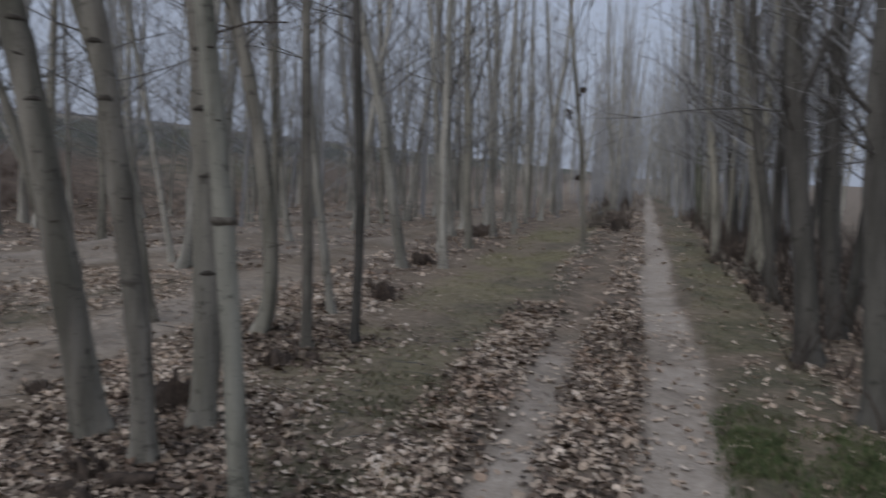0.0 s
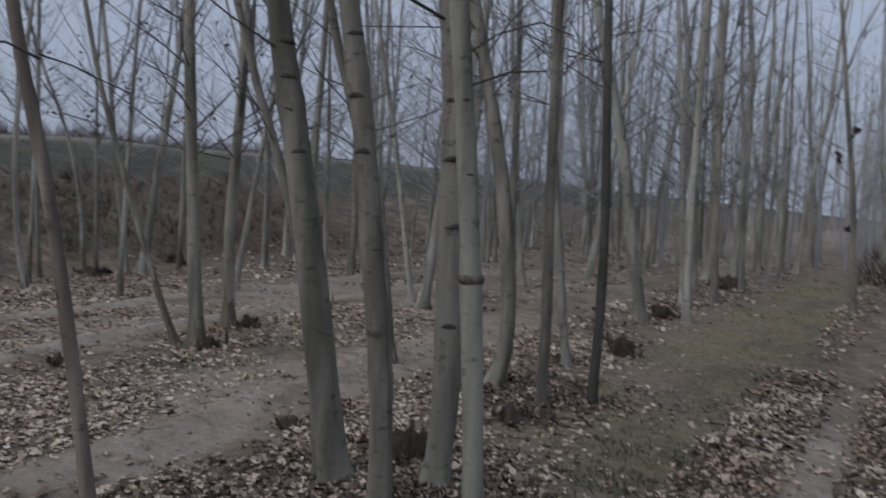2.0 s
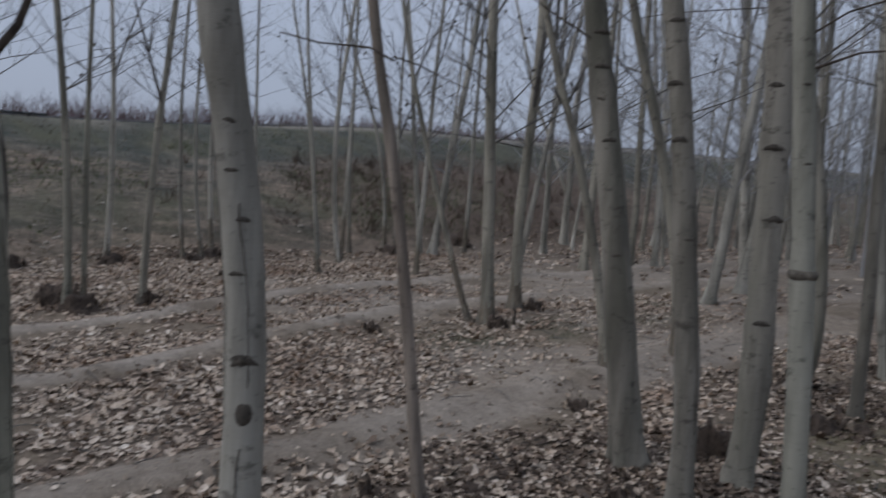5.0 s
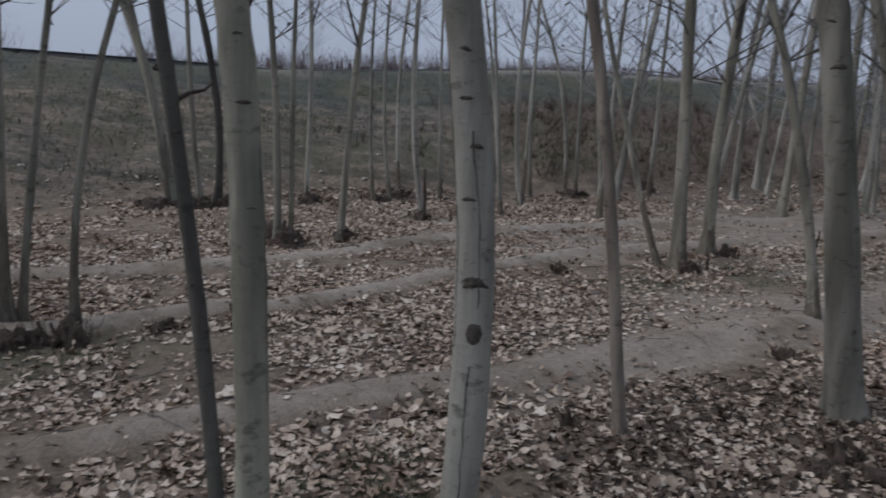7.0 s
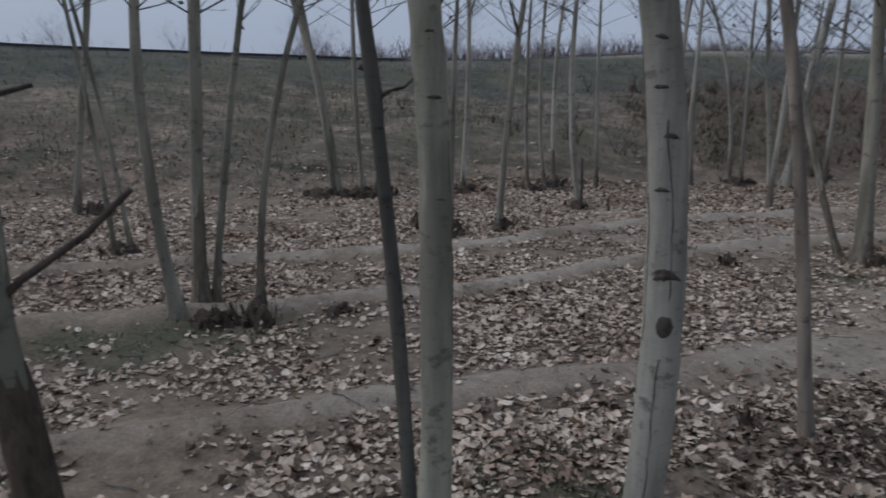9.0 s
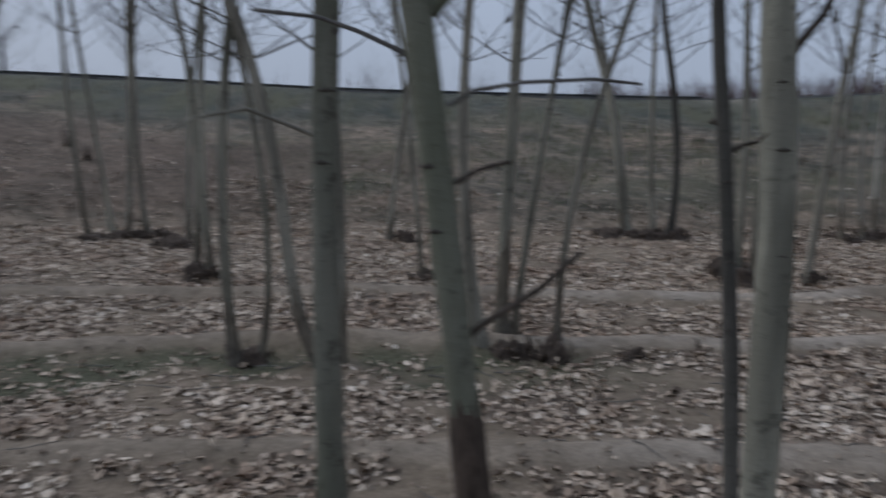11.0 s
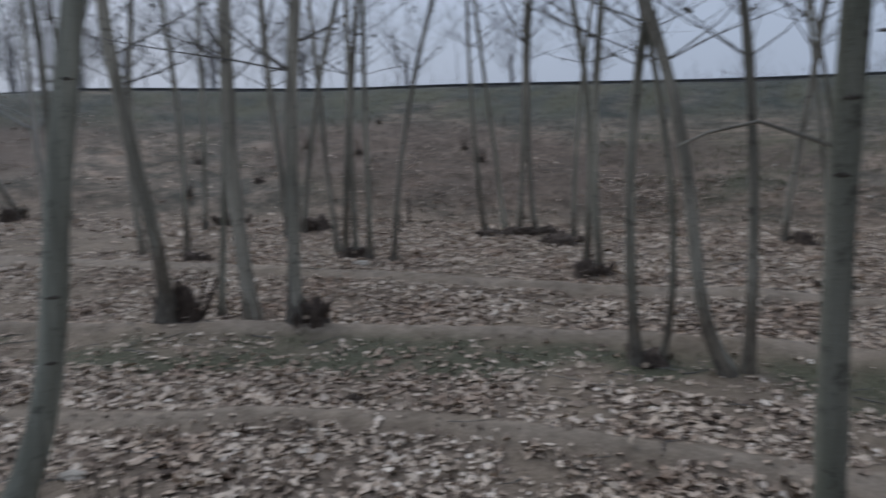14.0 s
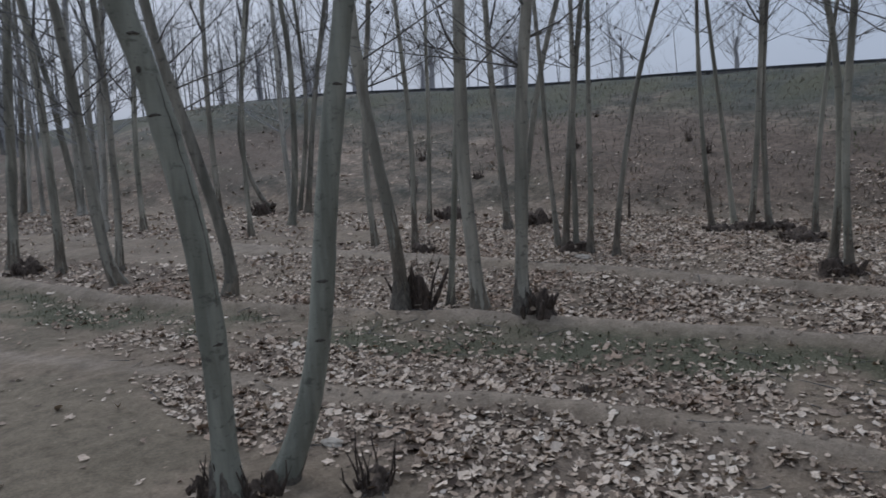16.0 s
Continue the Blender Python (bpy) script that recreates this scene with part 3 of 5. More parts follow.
def knot(tree, pts, rad, zs, z, angle, size=0.02, wide=1.6, oval=False):
    """A branch scar on a trunk: a thin dark brow, or an oval with a lip."""
    j = min(range(len(zs)), key=lambda a: abs(zs[a] - z))
    c, r0 = pts[j].copy(), rad[j]
    c.z = z
    r = random.Random(int(1000 * z) + int(100 * angle))
    out = Vector((math.cos(angle), math.sin(angle), 0))
    side, up = Vector((-out.y, out.x, 0)), Vector((0, 0, 1))
    verts, faces, n = [], [], 9
    arch = r.uniform(0.1, 0.5)
    for f, h in ((-0.5, -0.08), (-0.2, 0.14), (0.15, 0.20), (0.5, -0.08)):
        for k in range(n):
            w = 2 * k / (n - 1) - 1
            a = size * wide * w
            fade = math.sqrt(max(1 - w * w, 0)) if oval else 1 - w * w
            b = size * ((2.2 * f * fade) if oval else (arch * fade + f * (0.12 + 0.85 * fade) * r.uniform(0.7, 1.3)))
            drop = r0 - math.sqrt(max(r0 * r0 - a * a, (0.3 * r0) ** 2))
            verts.append(tuple(c + out * (r0 * 1.01 + size * h * fade - drop) + side * a + up * b))
    for k in range(3):
        for s in range(n - 1):
            p = k * n + s
            faces.append((p, p + 1, p + n + 1, p + n))
    mesh_object("knot", verts, faces, scar_bark, trunk_of(tree), "dark branch scar")


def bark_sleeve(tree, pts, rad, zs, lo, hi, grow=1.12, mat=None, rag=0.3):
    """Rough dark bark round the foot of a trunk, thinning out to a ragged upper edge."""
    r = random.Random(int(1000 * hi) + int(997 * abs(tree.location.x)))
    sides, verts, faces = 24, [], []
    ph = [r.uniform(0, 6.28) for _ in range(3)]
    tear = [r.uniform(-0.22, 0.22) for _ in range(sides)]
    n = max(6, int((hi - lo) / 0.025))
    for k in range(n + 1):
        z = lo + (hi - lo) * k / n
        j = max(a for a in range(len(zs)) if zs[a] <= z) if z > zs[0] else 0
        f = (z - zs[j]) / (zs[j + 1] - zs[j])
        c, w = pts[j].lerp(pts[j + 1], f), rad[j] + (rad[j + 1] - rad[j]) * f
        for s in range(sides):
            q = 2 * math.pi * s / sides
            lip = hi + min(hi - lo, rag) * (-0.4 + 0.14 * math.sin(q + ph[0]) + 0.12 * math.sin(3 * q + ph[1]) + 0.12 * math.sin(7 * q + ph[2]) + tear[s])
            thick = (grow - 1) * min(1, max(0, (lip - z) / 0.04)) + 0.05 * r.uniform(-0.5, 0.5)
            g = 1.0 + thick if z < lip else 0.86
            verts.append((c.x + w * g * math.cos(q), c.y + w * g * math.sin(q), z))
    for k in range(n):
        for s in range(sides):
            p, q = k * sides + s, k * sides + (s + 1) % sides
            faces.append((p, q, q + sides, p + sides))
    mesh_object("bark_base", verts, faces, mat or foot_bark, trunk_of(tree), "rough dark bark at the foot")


def crack(tree, pts, rad, zs, z0, z1, angle, width=0.004):
    """A dark raised seam that wanders down the bark."""
    r = random.Random(int(500 * z0) + int(50 * angle))
    line, n = [], max(4, int((z1 - z0) / 0.04))
    for k in range(n + 1):
        z = z0 + (z1 - z0) * k / n
        j = max(a for a in range(len(zs)) if zs[a] <= z)
        f = (z - zs[j]) / (zs[j + 1] - zs[j])
        c, w = pts[j].lerp(pts[j + 1], f), rad[j] + (rad[j + 1] - rad[j]) * f
        a = angle + r.uniform(-0.05, 0.05) + 0.1 * math.sin(7 * z)
        line.append(Vector((c.x + w * math.cos(a), c.y + w * math.sin(a), z)))
    verts, faces = [], []
    tube(line, [width * r.uniform(0.4, 1.3) for _ in line], 5, verts, faces)
    mesh_object("bark_seam", verts, faces, scar_bark, trunk_of(tree), "dark seam in the bark")


def limb(tree, points, r0, r1, mat, name="branch", label=""):
    """A single stout branch through a few bends, in the tree's own place."""
    verts, faces = [], []
    pts = [Vector(p) for p in points]
    dense, rad = [], []
    for k in range(len(pts) - 1):
        for s in range(4):
            dense.append(pts[k].lerp(pts[k + 1], s / 4))
    dense.append(pts[-1])
    for k in range(len(dense)):
        rad.append(r0 + (r1 - r0) * k / (len(dense) - 1))
    tube(dense, rad, 8, verts, faces, True)
    mesh_object(name, verts, faces, mat, trunk_of(tree), label)


# ---- the planted rows: place, girth, lean, bow, kick at the foot ----
tree_a = poplar(-2.98, 3.38, 0.092, (-0.109, -0.089), (-0.003, -0.002), (-0.006, -0.005), 2.6, "near", bark_brown, fine=True, taper=0.24)
tree_b = poplar(-2.45, 3.12, 0.059, (-0.008, -0.006), (-0.030, -0.022), (0.004, 0.003), 2.5, "near", bark_brown, fine=True)
tree_c = poplar(-2.46, 3.66, 0.075, (0.023, 0.014), (-0.020, -0.012), (0.034, 0.021), 2.6, "near", bark_brown, fine=True)
tree_e = poplar(-1.69, 2.78, 0.045, (-0.043, -0.024), (-0.009, -0.005), (-0.000, -0.000), 2.4, "near", bark_olive, fine=True)
tree_s = poplar(-3.17, 2.02, 0.030, (-0.031, -0.038), (-0.026, -0.031), (-0.023, -0.029), 2.1, "near", bark_russet, fine=True)
poplar(-2.72, 5.65, 0.044, (-0.009, -0.004), (-0.002, -0.001), (-0.000, -0.000), 3.1, "near", bark_brown, fine=True)
poplar(-3.42, 6.11, 0.068, (-0.082, -0.044), (-0.018, -0.009), (0.179, 0.096), 3.6, "near", bark_brown, fine=True)
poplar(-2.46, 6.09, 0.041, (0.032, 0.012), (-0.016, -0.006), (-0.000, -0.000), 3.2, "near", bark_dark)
poplar(-3.14, 7.15, 0.042, (-0.139, -0.057), (0.014, 0.006), (-0.000, -0.000), 3.5, "near")
poplar(-3.66, 11.13, 0.085, (-0.135, -0.042), (-0.012, -0.004), (-0.000, -0.000), 4.5, "near")
poplar(-3.04, 11.35, 0.066, (-0.050, -0.012), (0.011, 0.003), (-0.000, -0.000), 4.5, "near")
poplar(-4.65, 19.61, 0.125, (-0.015, -0.003), (-0.002, -0.000), (-0.000, -0.000), 6.2, "path", low=1.8)
poplar(-4.08, 19.70, 0.11, (0.078, 0.016), (-0.013, -0.003), (-0.000, -0.000), 6.2, "path", low=1.8)
poplar(-4.21, 23.63, 0.11, (-0.007, -0.001), (0.000, 0.000), (-0.000, -0.000), 7.1, "path", low=1.8)
poplar(-5.60, 37.12, 0.15, (-0.026, -0.004), (-0.000, -0.000), (-0.000, -0.000), 10.2, "path", low=1.8)
poplar(-4.45, 17.30, 0.1, (-0.066, -0.017), (-0.005, -0.001), (-0.000, -0.000), 5.7, "path", low=1.8)
tree_mid = poplar(-1.11, 15.03, 0.050, (-0.064, -0.004), (-0.009, -0.001), (-0.000, -0.000), 5.0, "path", bark_grey, low=1.8)
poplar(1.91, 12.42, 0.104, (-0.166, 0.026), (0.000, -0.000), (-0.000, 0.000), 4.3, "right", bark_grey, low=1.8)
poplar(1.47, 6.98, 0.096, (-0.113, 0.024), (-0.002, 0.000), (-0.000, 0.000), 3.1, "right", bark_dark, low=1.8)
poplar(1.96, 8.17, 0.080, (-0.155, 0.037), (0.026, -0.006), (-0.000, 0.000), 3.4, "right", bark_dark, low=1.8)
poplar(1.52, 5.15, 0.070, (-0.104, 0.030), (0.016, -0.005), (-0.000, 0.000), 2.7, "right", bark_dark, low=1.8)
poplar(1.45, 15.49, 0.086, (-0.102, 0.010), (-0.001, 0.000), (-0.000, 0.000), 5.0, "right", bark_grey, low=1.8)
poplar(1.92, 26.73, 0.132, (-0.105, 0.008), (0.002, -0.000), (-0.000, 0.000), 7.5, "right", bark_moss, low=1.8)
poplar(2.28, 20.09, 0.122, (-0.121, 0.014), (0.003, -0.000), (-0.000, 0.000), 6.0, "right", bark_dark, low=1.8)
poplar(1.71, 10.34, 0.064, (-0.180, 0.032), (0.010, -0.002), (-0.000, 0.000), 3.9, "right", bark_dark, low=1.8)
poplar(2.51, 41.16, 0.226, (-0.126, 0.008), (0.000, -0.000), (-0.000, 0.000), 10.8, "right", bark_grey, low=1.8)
poplar(-6.48, 5.27, 0.091, (-0.039, -0.043), (0.001, 0.001), (-0.000, -0.000), 2.8, "second", bark_grey)
poplar(-6.95, 6.10, 0.087, (-0.008, -0.008), (0.007, 0.007), (-0.000, -0.000), 2.9, "second", bark_grey)
poplar(-6.65, 5.15, 0.043, (-0.205, -0.238), (0.007, 0.008), (-0.021, -0.024), 2.7, "second")
poplar(-4.45, 4.87, 0.053, (-0.090, -0.072), (-0.043, -0.034), (-0.000, -0.000), 2.4, "second", bark_grey)
poplar(-4.49, 5.95, 0.070, (-0.069, -0.047), (-0.034, -0.023), (-0.000, -0.000), 3.0, "second")
poplar(-8.66, 2.18, 0.044, (0.013, 0.045), (0.003, 0.012), (-0.000, -0.000), 2.7, "third")
poplar(-8.59, 1.43, 0.043, (0.006, 0.028), (-0.005, -0.025), (-0.000, -0.000), 2.6, "third")
poplar(-8.57, 1.58, 0.031, (0.002, 0.008), (0.000, 0.001), (-0.000, -0.000), 2.6, "third")
poplar(-11.74, 2.52, 0.043, (0.017, 0.071), (-0.005, -0.020), (-0.000, -0.000), 3.0, "fourth", bark_pale)
poplar(-11.97, 3.70, 0.040, (-0.032, -0.095), (0.009, 0.025), (-0.000, -0.000), 3.2, "fourth", bark_pale)
poplar(-12.10, 4.04, 0.041, (-0.053, -0.143), (0.013, 0.035), (-0.000, -0.000), 3.2, "fourth", bark_pale)
poplar(-12.32, 4.28, 0.047, (-0.032, -0.085), (0.012, 0.032), (-0.000, -0.000), 3.2, "fourth", bark_pale)
poplar(-10.11, 3.81, 0.054, (-0.071, -0.171), (0.016, 0.039), (-0.000, -0.000), 3.0, "fourth", bark_pale)
poplar(-12.15, 4.97, 0.038, (-0.016, -0.036), (0.001, 0.003), (-0.000, -0.000), 3.3, "fourth", bark_pale)
poplar(-10.43, 5.24, 0.042, (-0.044, -0.080), (0.000, 0.001), (-0.000, -0.000), 3.2, "fourth", bark_pale)
poplar(-11.35, 6.11, 0.056, (-0.085, -0.146), (0.023, 0.040), (-0.000, -0.000), 3.4, "fourth", bark_pale)
poplar(-12.51, 6.97, 0.046, (-0.022, -0.037), (0.004, 0.006), (-0.000, -0.000), 3.5, "fourth", bark_pale)
poplar(-12.66, 7.83, 0.048, (0.017, 0.025), (-0.036, -0.054), (-0.000, -0.000), 3.3, "fourth", bark_pale)
poplar(-12.56, 8.03, 0.043, (-0.020, -0.030), (0.004, 0.006), (-0.000, -0.000), 2.8, "fourth", bark_pale)
poplar(-9.83, 6.64, 0.051, (0.011, 0.015), (0.006, 0.008), (-0.000, -0.000), 2.0, "fourth", bark_pale)
poplar(-12.97, 9.37, 0.046, (0.039, 0.052), (0.001, 0.001), (-0.000, -0.000), 3.8, "fourth", bark_pale)
poplar(-12.39, 9.65, 0.057, (0.018, 0.022), (-0.002, -0.002), (-0.000, -0.000), 3.2, "fourth", bark_pale)
poplar(-14.98, 15.51, 0.071, (-0.281, -0.260), (-0.007, -0.007), (-0.000, -0.000), 2.6, "fourth", bark_pale)
poplar(-12.27, 6.20, 0.044, (-0.038, -0.072), (-0.007, -0.013), (-0.000, -0.000), 4.1, "fourth", bark_pale)
poplar(-12.03, 6.53, 0.044, (0.021, 0.037), (-0.003, -0.005), (-0.000, -0.000), 4.2, "fourth", bark_pale)
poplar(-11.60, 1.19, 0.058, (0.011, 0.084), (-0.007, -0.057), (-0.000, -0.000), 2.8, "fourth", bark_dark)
poplar(-11.77, 0.97, 0.042, (-0.011, -0.101), (0.002, 0.016), (-0.000, -0.000), 2.8, "fourth")
poplar(-11.69, 0.55, 0.075, (-0.004, -0.050), (-0.004, -0.060), (-0.000, -0.000), 2.6, "fourth")
poplar(-5.67, -0.49, 0.027, (0.001, -0.014), (-0.003, 0.079), (-0.000, 0.002), 2.1, "second")
poplar(-5.50, -1.03, 0.042, (0.025, -0.187), (-0.007, 0.055), (0.000, -0.000), 2.0, "second")
poplar(-5.74, -0.90, 0.048, (0.000, -0.004), (-0.001, 0.009), (0.000, -0.000), 2.1, "second")
poplar(-5.79, -0.81, 0.028, (-0.006, 0.076), (-0.002, 0.022), (0.000, -0.000), 2.1, "second")
tree_j = poplar(-2.53, 0.02, 0.023, (-0.006, -0.045), (-0.003, -0.023), (-0.000, -0.000), 1.8, "near", bark_dark, fine=True)
tree_jl = poplar(-2.87, 0.16, 0.057, (0.008, 0.041), (-0.008, -0.041), (-0.000, -0.000), 1.8, "near", bark_slate, fine=True)
tree_d = poplar(-2.35, 0.69, 0.059, (0.053, 0.103), (-0.033, -0.064), (-0.000, -0.000), 1.9, "near", bark_pale, fine=True)
tree_q = poplar(-1.88, -0.99, 0.031, (0.025, -0.103), (-0.008, 0.033), (0.000, -0.000), 1.9, "near", bark_moss, fine=True)
tree_r = poplar(-1.25, -0.58, 0.021, (0.000, -0.038), (0.000, -0.038), (0.000, -0.000), 1.8, "near", bark_moss, fine=True)
poplar(-4.89, -2.61, 0.037, (0.048, -0.116), (-0.023, 0.056), (0.000, -0.000), 2.4, "second")
poplar(-5.00, -2.49, 0.024, (-0.013, 0.034), (0.021, -0.056), (-0.029, 0.076), 2.5, "second")
poplar(-4.96, -2.03, 0.044, (-0.040, 0.139), (0.031, -0.106), (0.083, -0.290), 2.4, "second")
poplar(-5.05, -1.94, 0.037, (-0.010, 0.038), (0.010, -0.038), (0.000, -0.000), 2.4, "second")
poplar(-7.47, -4.17, 0.041, (-0.049, 0.102), (0.025, -0.052), (0.000, -0.000), 2.7, "third")
poplar(-7.44, -3.98, 0.041, (0.032, -0.070), (-0.011, 0.023), (0.000, -0.000), 2.9, "third")
poplar(-9.36, -6.60, 0.036, (0.066, -0.102), (-0.011, 0.017), (0.000, -0.000), 3.3, "fourth")
poplar(-9.44, -6.08, 0.043, (-0.034, 0.058), (0.004, -0.007), (0.000, -0.000), 3.3, "fourth")
poplar(-9.62, -5.91, 0.043, (0.053, -0.096), (-0.015, 0.027), (0.000, -0.000), 3.3, "fourth")
poplar(-9.57, -5.29, 0.034, (0.001, -0.001), (-0.011, 0.022), (0.000, -0.000), 3.3, "fourth")
poplar(-10.23, -2.72, 0.045, (-0.009, 0.044), (-0.007, 0.034), (0.000, -0.000), 1.8, "fourth")
poplar(-7.82, -1.86, 0.025, (0.010, -0.064), (0.004, -0.023), (0.000, -0.000), 2.6, "third")
poplar(-7.87, -1.72, 0.025, (0.014, -0.101), (0.003, -0.023), (0.000, -0.000), 2.7, "third")
poplar(-11.61, 0.52, 0.038, (-0.013, -0.125), (-0.001, -0.012), (-0.000, -0.000), 3.3, "fourth")
poplar(-6.97, -6.38, 0.035, (-0.034, 0.043), (-0.028, 0.035), (0.000, -0.000), 2.8, "third")
poplar(-7.00, -7.30, 0.034, (0.050, -0.055), (0.000, -0.000), (0.000, -0.000), 1.4, "third")
poplar(-6.92, -7.11, 0.041, (-0.040, 0.045), (-0.007, 0.008), (0.000, -0.000), 3.0, "third")
poplar(-6.99, -7.00, 0.037, (-0.006, 0.007), (0.001, -0.001), (0.000, -0.000), 3.0, "third")
poplar(-6.96, -6.75, 0.036, (-0.017, 0.020), (0.002, -0.003), (0.000, -0.000), 2.9, "third")
tree_twinl = poplar(-1.25, -4.14, 0.058, (-0.092, 0.035), (0.074, -0.028), (0.033, -0.012), 2.2, "near", bark_green, fine=True)
tree_twinr = poplar(-1.50, -4.11, 0.058, (-0.101, 0.046), (-0.012, 0.006), (-0.167, 0.076), 2.2, "near", bark_green, fine=True, taper=0.15)
tree_z = poplar(-3.80, -6.30, 0.060, (0.200, -0.140), (-0.032, 0.023), (-0.126, 0.088), 2.6, "second")
poplar(-4.28, -5.76, 0.064, (0.061, -0.053), (-0.017, 0.015), (0.000, -0.000), 2.6, "second", bark_grey)
poplar(-4.28, -6.17, 0.030, (-0.075, 0.061), (0.003, -0.003), (0.000, -0.000), 2.7, "second")
tree_x = poplar(-4.27, -5.22, 0.055, (-0.002, 0.002), (-0.017, 0.016), (0.000, -0.000), 2.5, "second", bark_grey)
poplar(-8.00, -9.24, 0.059, (0.049, -0.047), (-0.002, 0.002), (0.000, -0.000), 3.4, "third")
poplar(-8.32, -9.25, 0.051, (-0.064, 0.064), (-0.022, 0.022), (0.000, -0.000), 3.4, "third")
poplar(-9.68, -6.45, 0.037, (0.058, -0.101), (-0.000, 0.000), (0.000, -0.000), 3.1, "fourth")
poplar(-3.15, -8.53, 0.066, (0.296, -0.121), (-0.025, 0.010), (-0.218, 0.089), 2.9, "second")
poplar(-2.53, -10.31, 0.071, (-0.065, 0.017), (0.030, -0.008), (0.195, -0.052), 3.3, "second")
poplar(-2.80, -11.25, 0.051, (-0.097, 0.026), (0.020, -0.005), (0.000, -0.000), 3.5, "second")
poplar(-2.21, -11.82, 0.061, (-0.073, 0.014), (0.022, -0.004), (0.000, -0.000), 3.5, "second")
poplar(-1.86, -13.05, 0.076, (-0.094, 0.014), (-0.006, 0.001), (0.000, -0.000), 3.0, "second")
poplar(-4.96, -22.06, 0.095, (0.112, -0.026), (0.002, -0.000), (0.000, -0.000), 5.2, "third")
poplar(-6.29, -16.24, 0.066, (0.012, -0.005), (-0.007, 0.003), (0.000, -0.000), 4.4, "third")
poplar(-5.29, -12.56, 0.042, (0.022, -0.010), (-0.023, 0.010), (0.000, -0.000), 3.8, "third")
poplar(-4.53, -15.70, 0.056, (-0.003, 0.001), (-0.016, 0.005), (0.000, -0.000), 4.3, "third")
poplar(-7.23, -15.74, 0.054, (0.583, -0.283), (-0.189, 0.092), (0.000, -0.000), 2.1, "fourth")
poplar(-6.39, -13.23, 0.061, (-0.161, 0.083), (0.032, -0.017), (0.000, -0.000), 3.7, "third")
poplar(-7.51, -14.64, 0.063, (-0.110, 0.060), (-0.009, 0.005), (0.000, -0.000), 4.2, "fourth")
poplar(-7.51, -15.00, 0.052, (-0.197, 0.105), (0.033, -0.017), (0.000, -0.000), 4.3, "fourth")
poplar(-6.12, -9.15, 0.041, (-0.037, 0.027), (0.014, -0.010), (0.000, -0.000), 3.3, "third")
poplar(-5.91, -9.80, 0.047, (0.080, -0.053), (-0.037, 0.025), (0.000, -0.000), 3.0, "third")
poplar(-7.84, -11.01, 0.042, (-0.043, 0.033), (0.002, -0.002), (0.000, -0.000), 3.7, "fourth")
poplar(-5.38, -21.52, 0.070, (-0.070, 0.018), (-0.010, 0.003), (0.000, -0.000), 5.1, "fourth")
poplar(-3.86, -23.49, 0.075, (-0.115, 0.019), (0.004, -0.001), (0.000, -0.000), 5.5, "fourth")

# ---- details of the nearest trees ----
def scars(tree, heights, facing, size, wide=1.6, spread=0.5):
    t, pts, rad, zs = tree
    r = random.Random(int(facing * 100) + len(heights))
    for z in heights:
        knot(t, pts, rad, zs, z, facing + r.uniform(-spread, spread), size * r.uniform(0.8, 1.2), wide)


def toward(x, y, ex=-0.25, ey=-0.2):
    return math.atan2(ey - y, ex - x)


scars(tree_a, (1.2, 1.84, 2.07, 2.25, 2.44), toward(-2.98, 3.38), 0.034, 1.6)
scars(tree_b, (1.36, 1.83, 2.1, 2.4), toward(-2.45, 3.12), 0.032, 1.5)
scars(tree_c, (0.9, 1.45, 1.82, 2.15), toward(-2.46, 3.66), 0.034, 1.5)
scars(tree_e, (1.75, 2.05), toward(-1.69, 2.78), 0.012)
scars(tree_d, (1.06, 1.3, 1.45, 1.59, 1.72), toward(-2.35, 0.69, -0.36, -0.27), 0.016, 1.5, 0.5)
knot(*tree_d, 0.90, toward(-2.35, 0.69, -0.36, -0.27), 0.034, 0.75, True)
knot(*tree_d, 1.04, toward(-2.35, 0.69, -0.36, -0.27), 0.036, 1.1)
facing_d = toward(-2.35, 0.69, -0.36, -0.27)
crack(*tree_d, 0.92, 1.5, facing_d + 0.1, 0.0027)
crack(*tree_d, 0.35, 0.8, facing_d - 0.1, 0.0018)
crack(*tree_d, 0.6, 1.75, facing_d - 1.25, 0.0018)
crack(*tree_b, 0.4, 1.5, toward(-2.45, 3.12) + 0.9, 0.0023)
crack(*tree_jl, 0.5, 1.4, toward(-2.87, 0.16) + 1.1, 0.0018)
crack(*tree_twinl, 0.9, 1.9, toward(-1.25, -4.14, -0.05, -0.93) + 0.7, 0.0023)
scars(tree_jl, (1.2, 1.54, 1.75), toward(-2.87, 0.16, -0.36, -0.3), 0.015, 2.0, 0.3)
scars(tree_j, (1.02, 1.22, 1.45), toward(-2.53, 0.02, -0.36, -0.3), 0.010, 1.2)
scars(tree_q, (1.51, 1.66), toward(-1.88, -1.0, -0.23, -0.67), 0.011, 1.6, 0.4)
knot(*tree_q, 1.78, toward(-1.88, -1.0, -0.23, -0.67) + 0.9, 0.012, 0.9, True)
scars(tree_r, (1.47, 1.55), toward(-1.25, -0.6, -0.23, -0.67), 0.008, 1.6, 0.4)
scars(tree_twinr, (0.96, 0.68, 1.85), toward(-1.5, -4.1, -0.05, -0.93), 0.018, 1.9, 0.35)
knot(*tree_twinr, 1.99, toward(-1.5, -4.1, -0.05, -0.93) + 0.8, 0.014, 0.9, True)
scars(tree_twinl, (0.73, 1.74, 2.07), toward(-1.25, -4.14, -0.05, -0.93), 0.015, 1.9, 0.45)
knot(*tree_twinl, 1.93, toward(-1.25, -4.14, -0.05, -0.93) - 0.3, 0.013, 0.9, True)

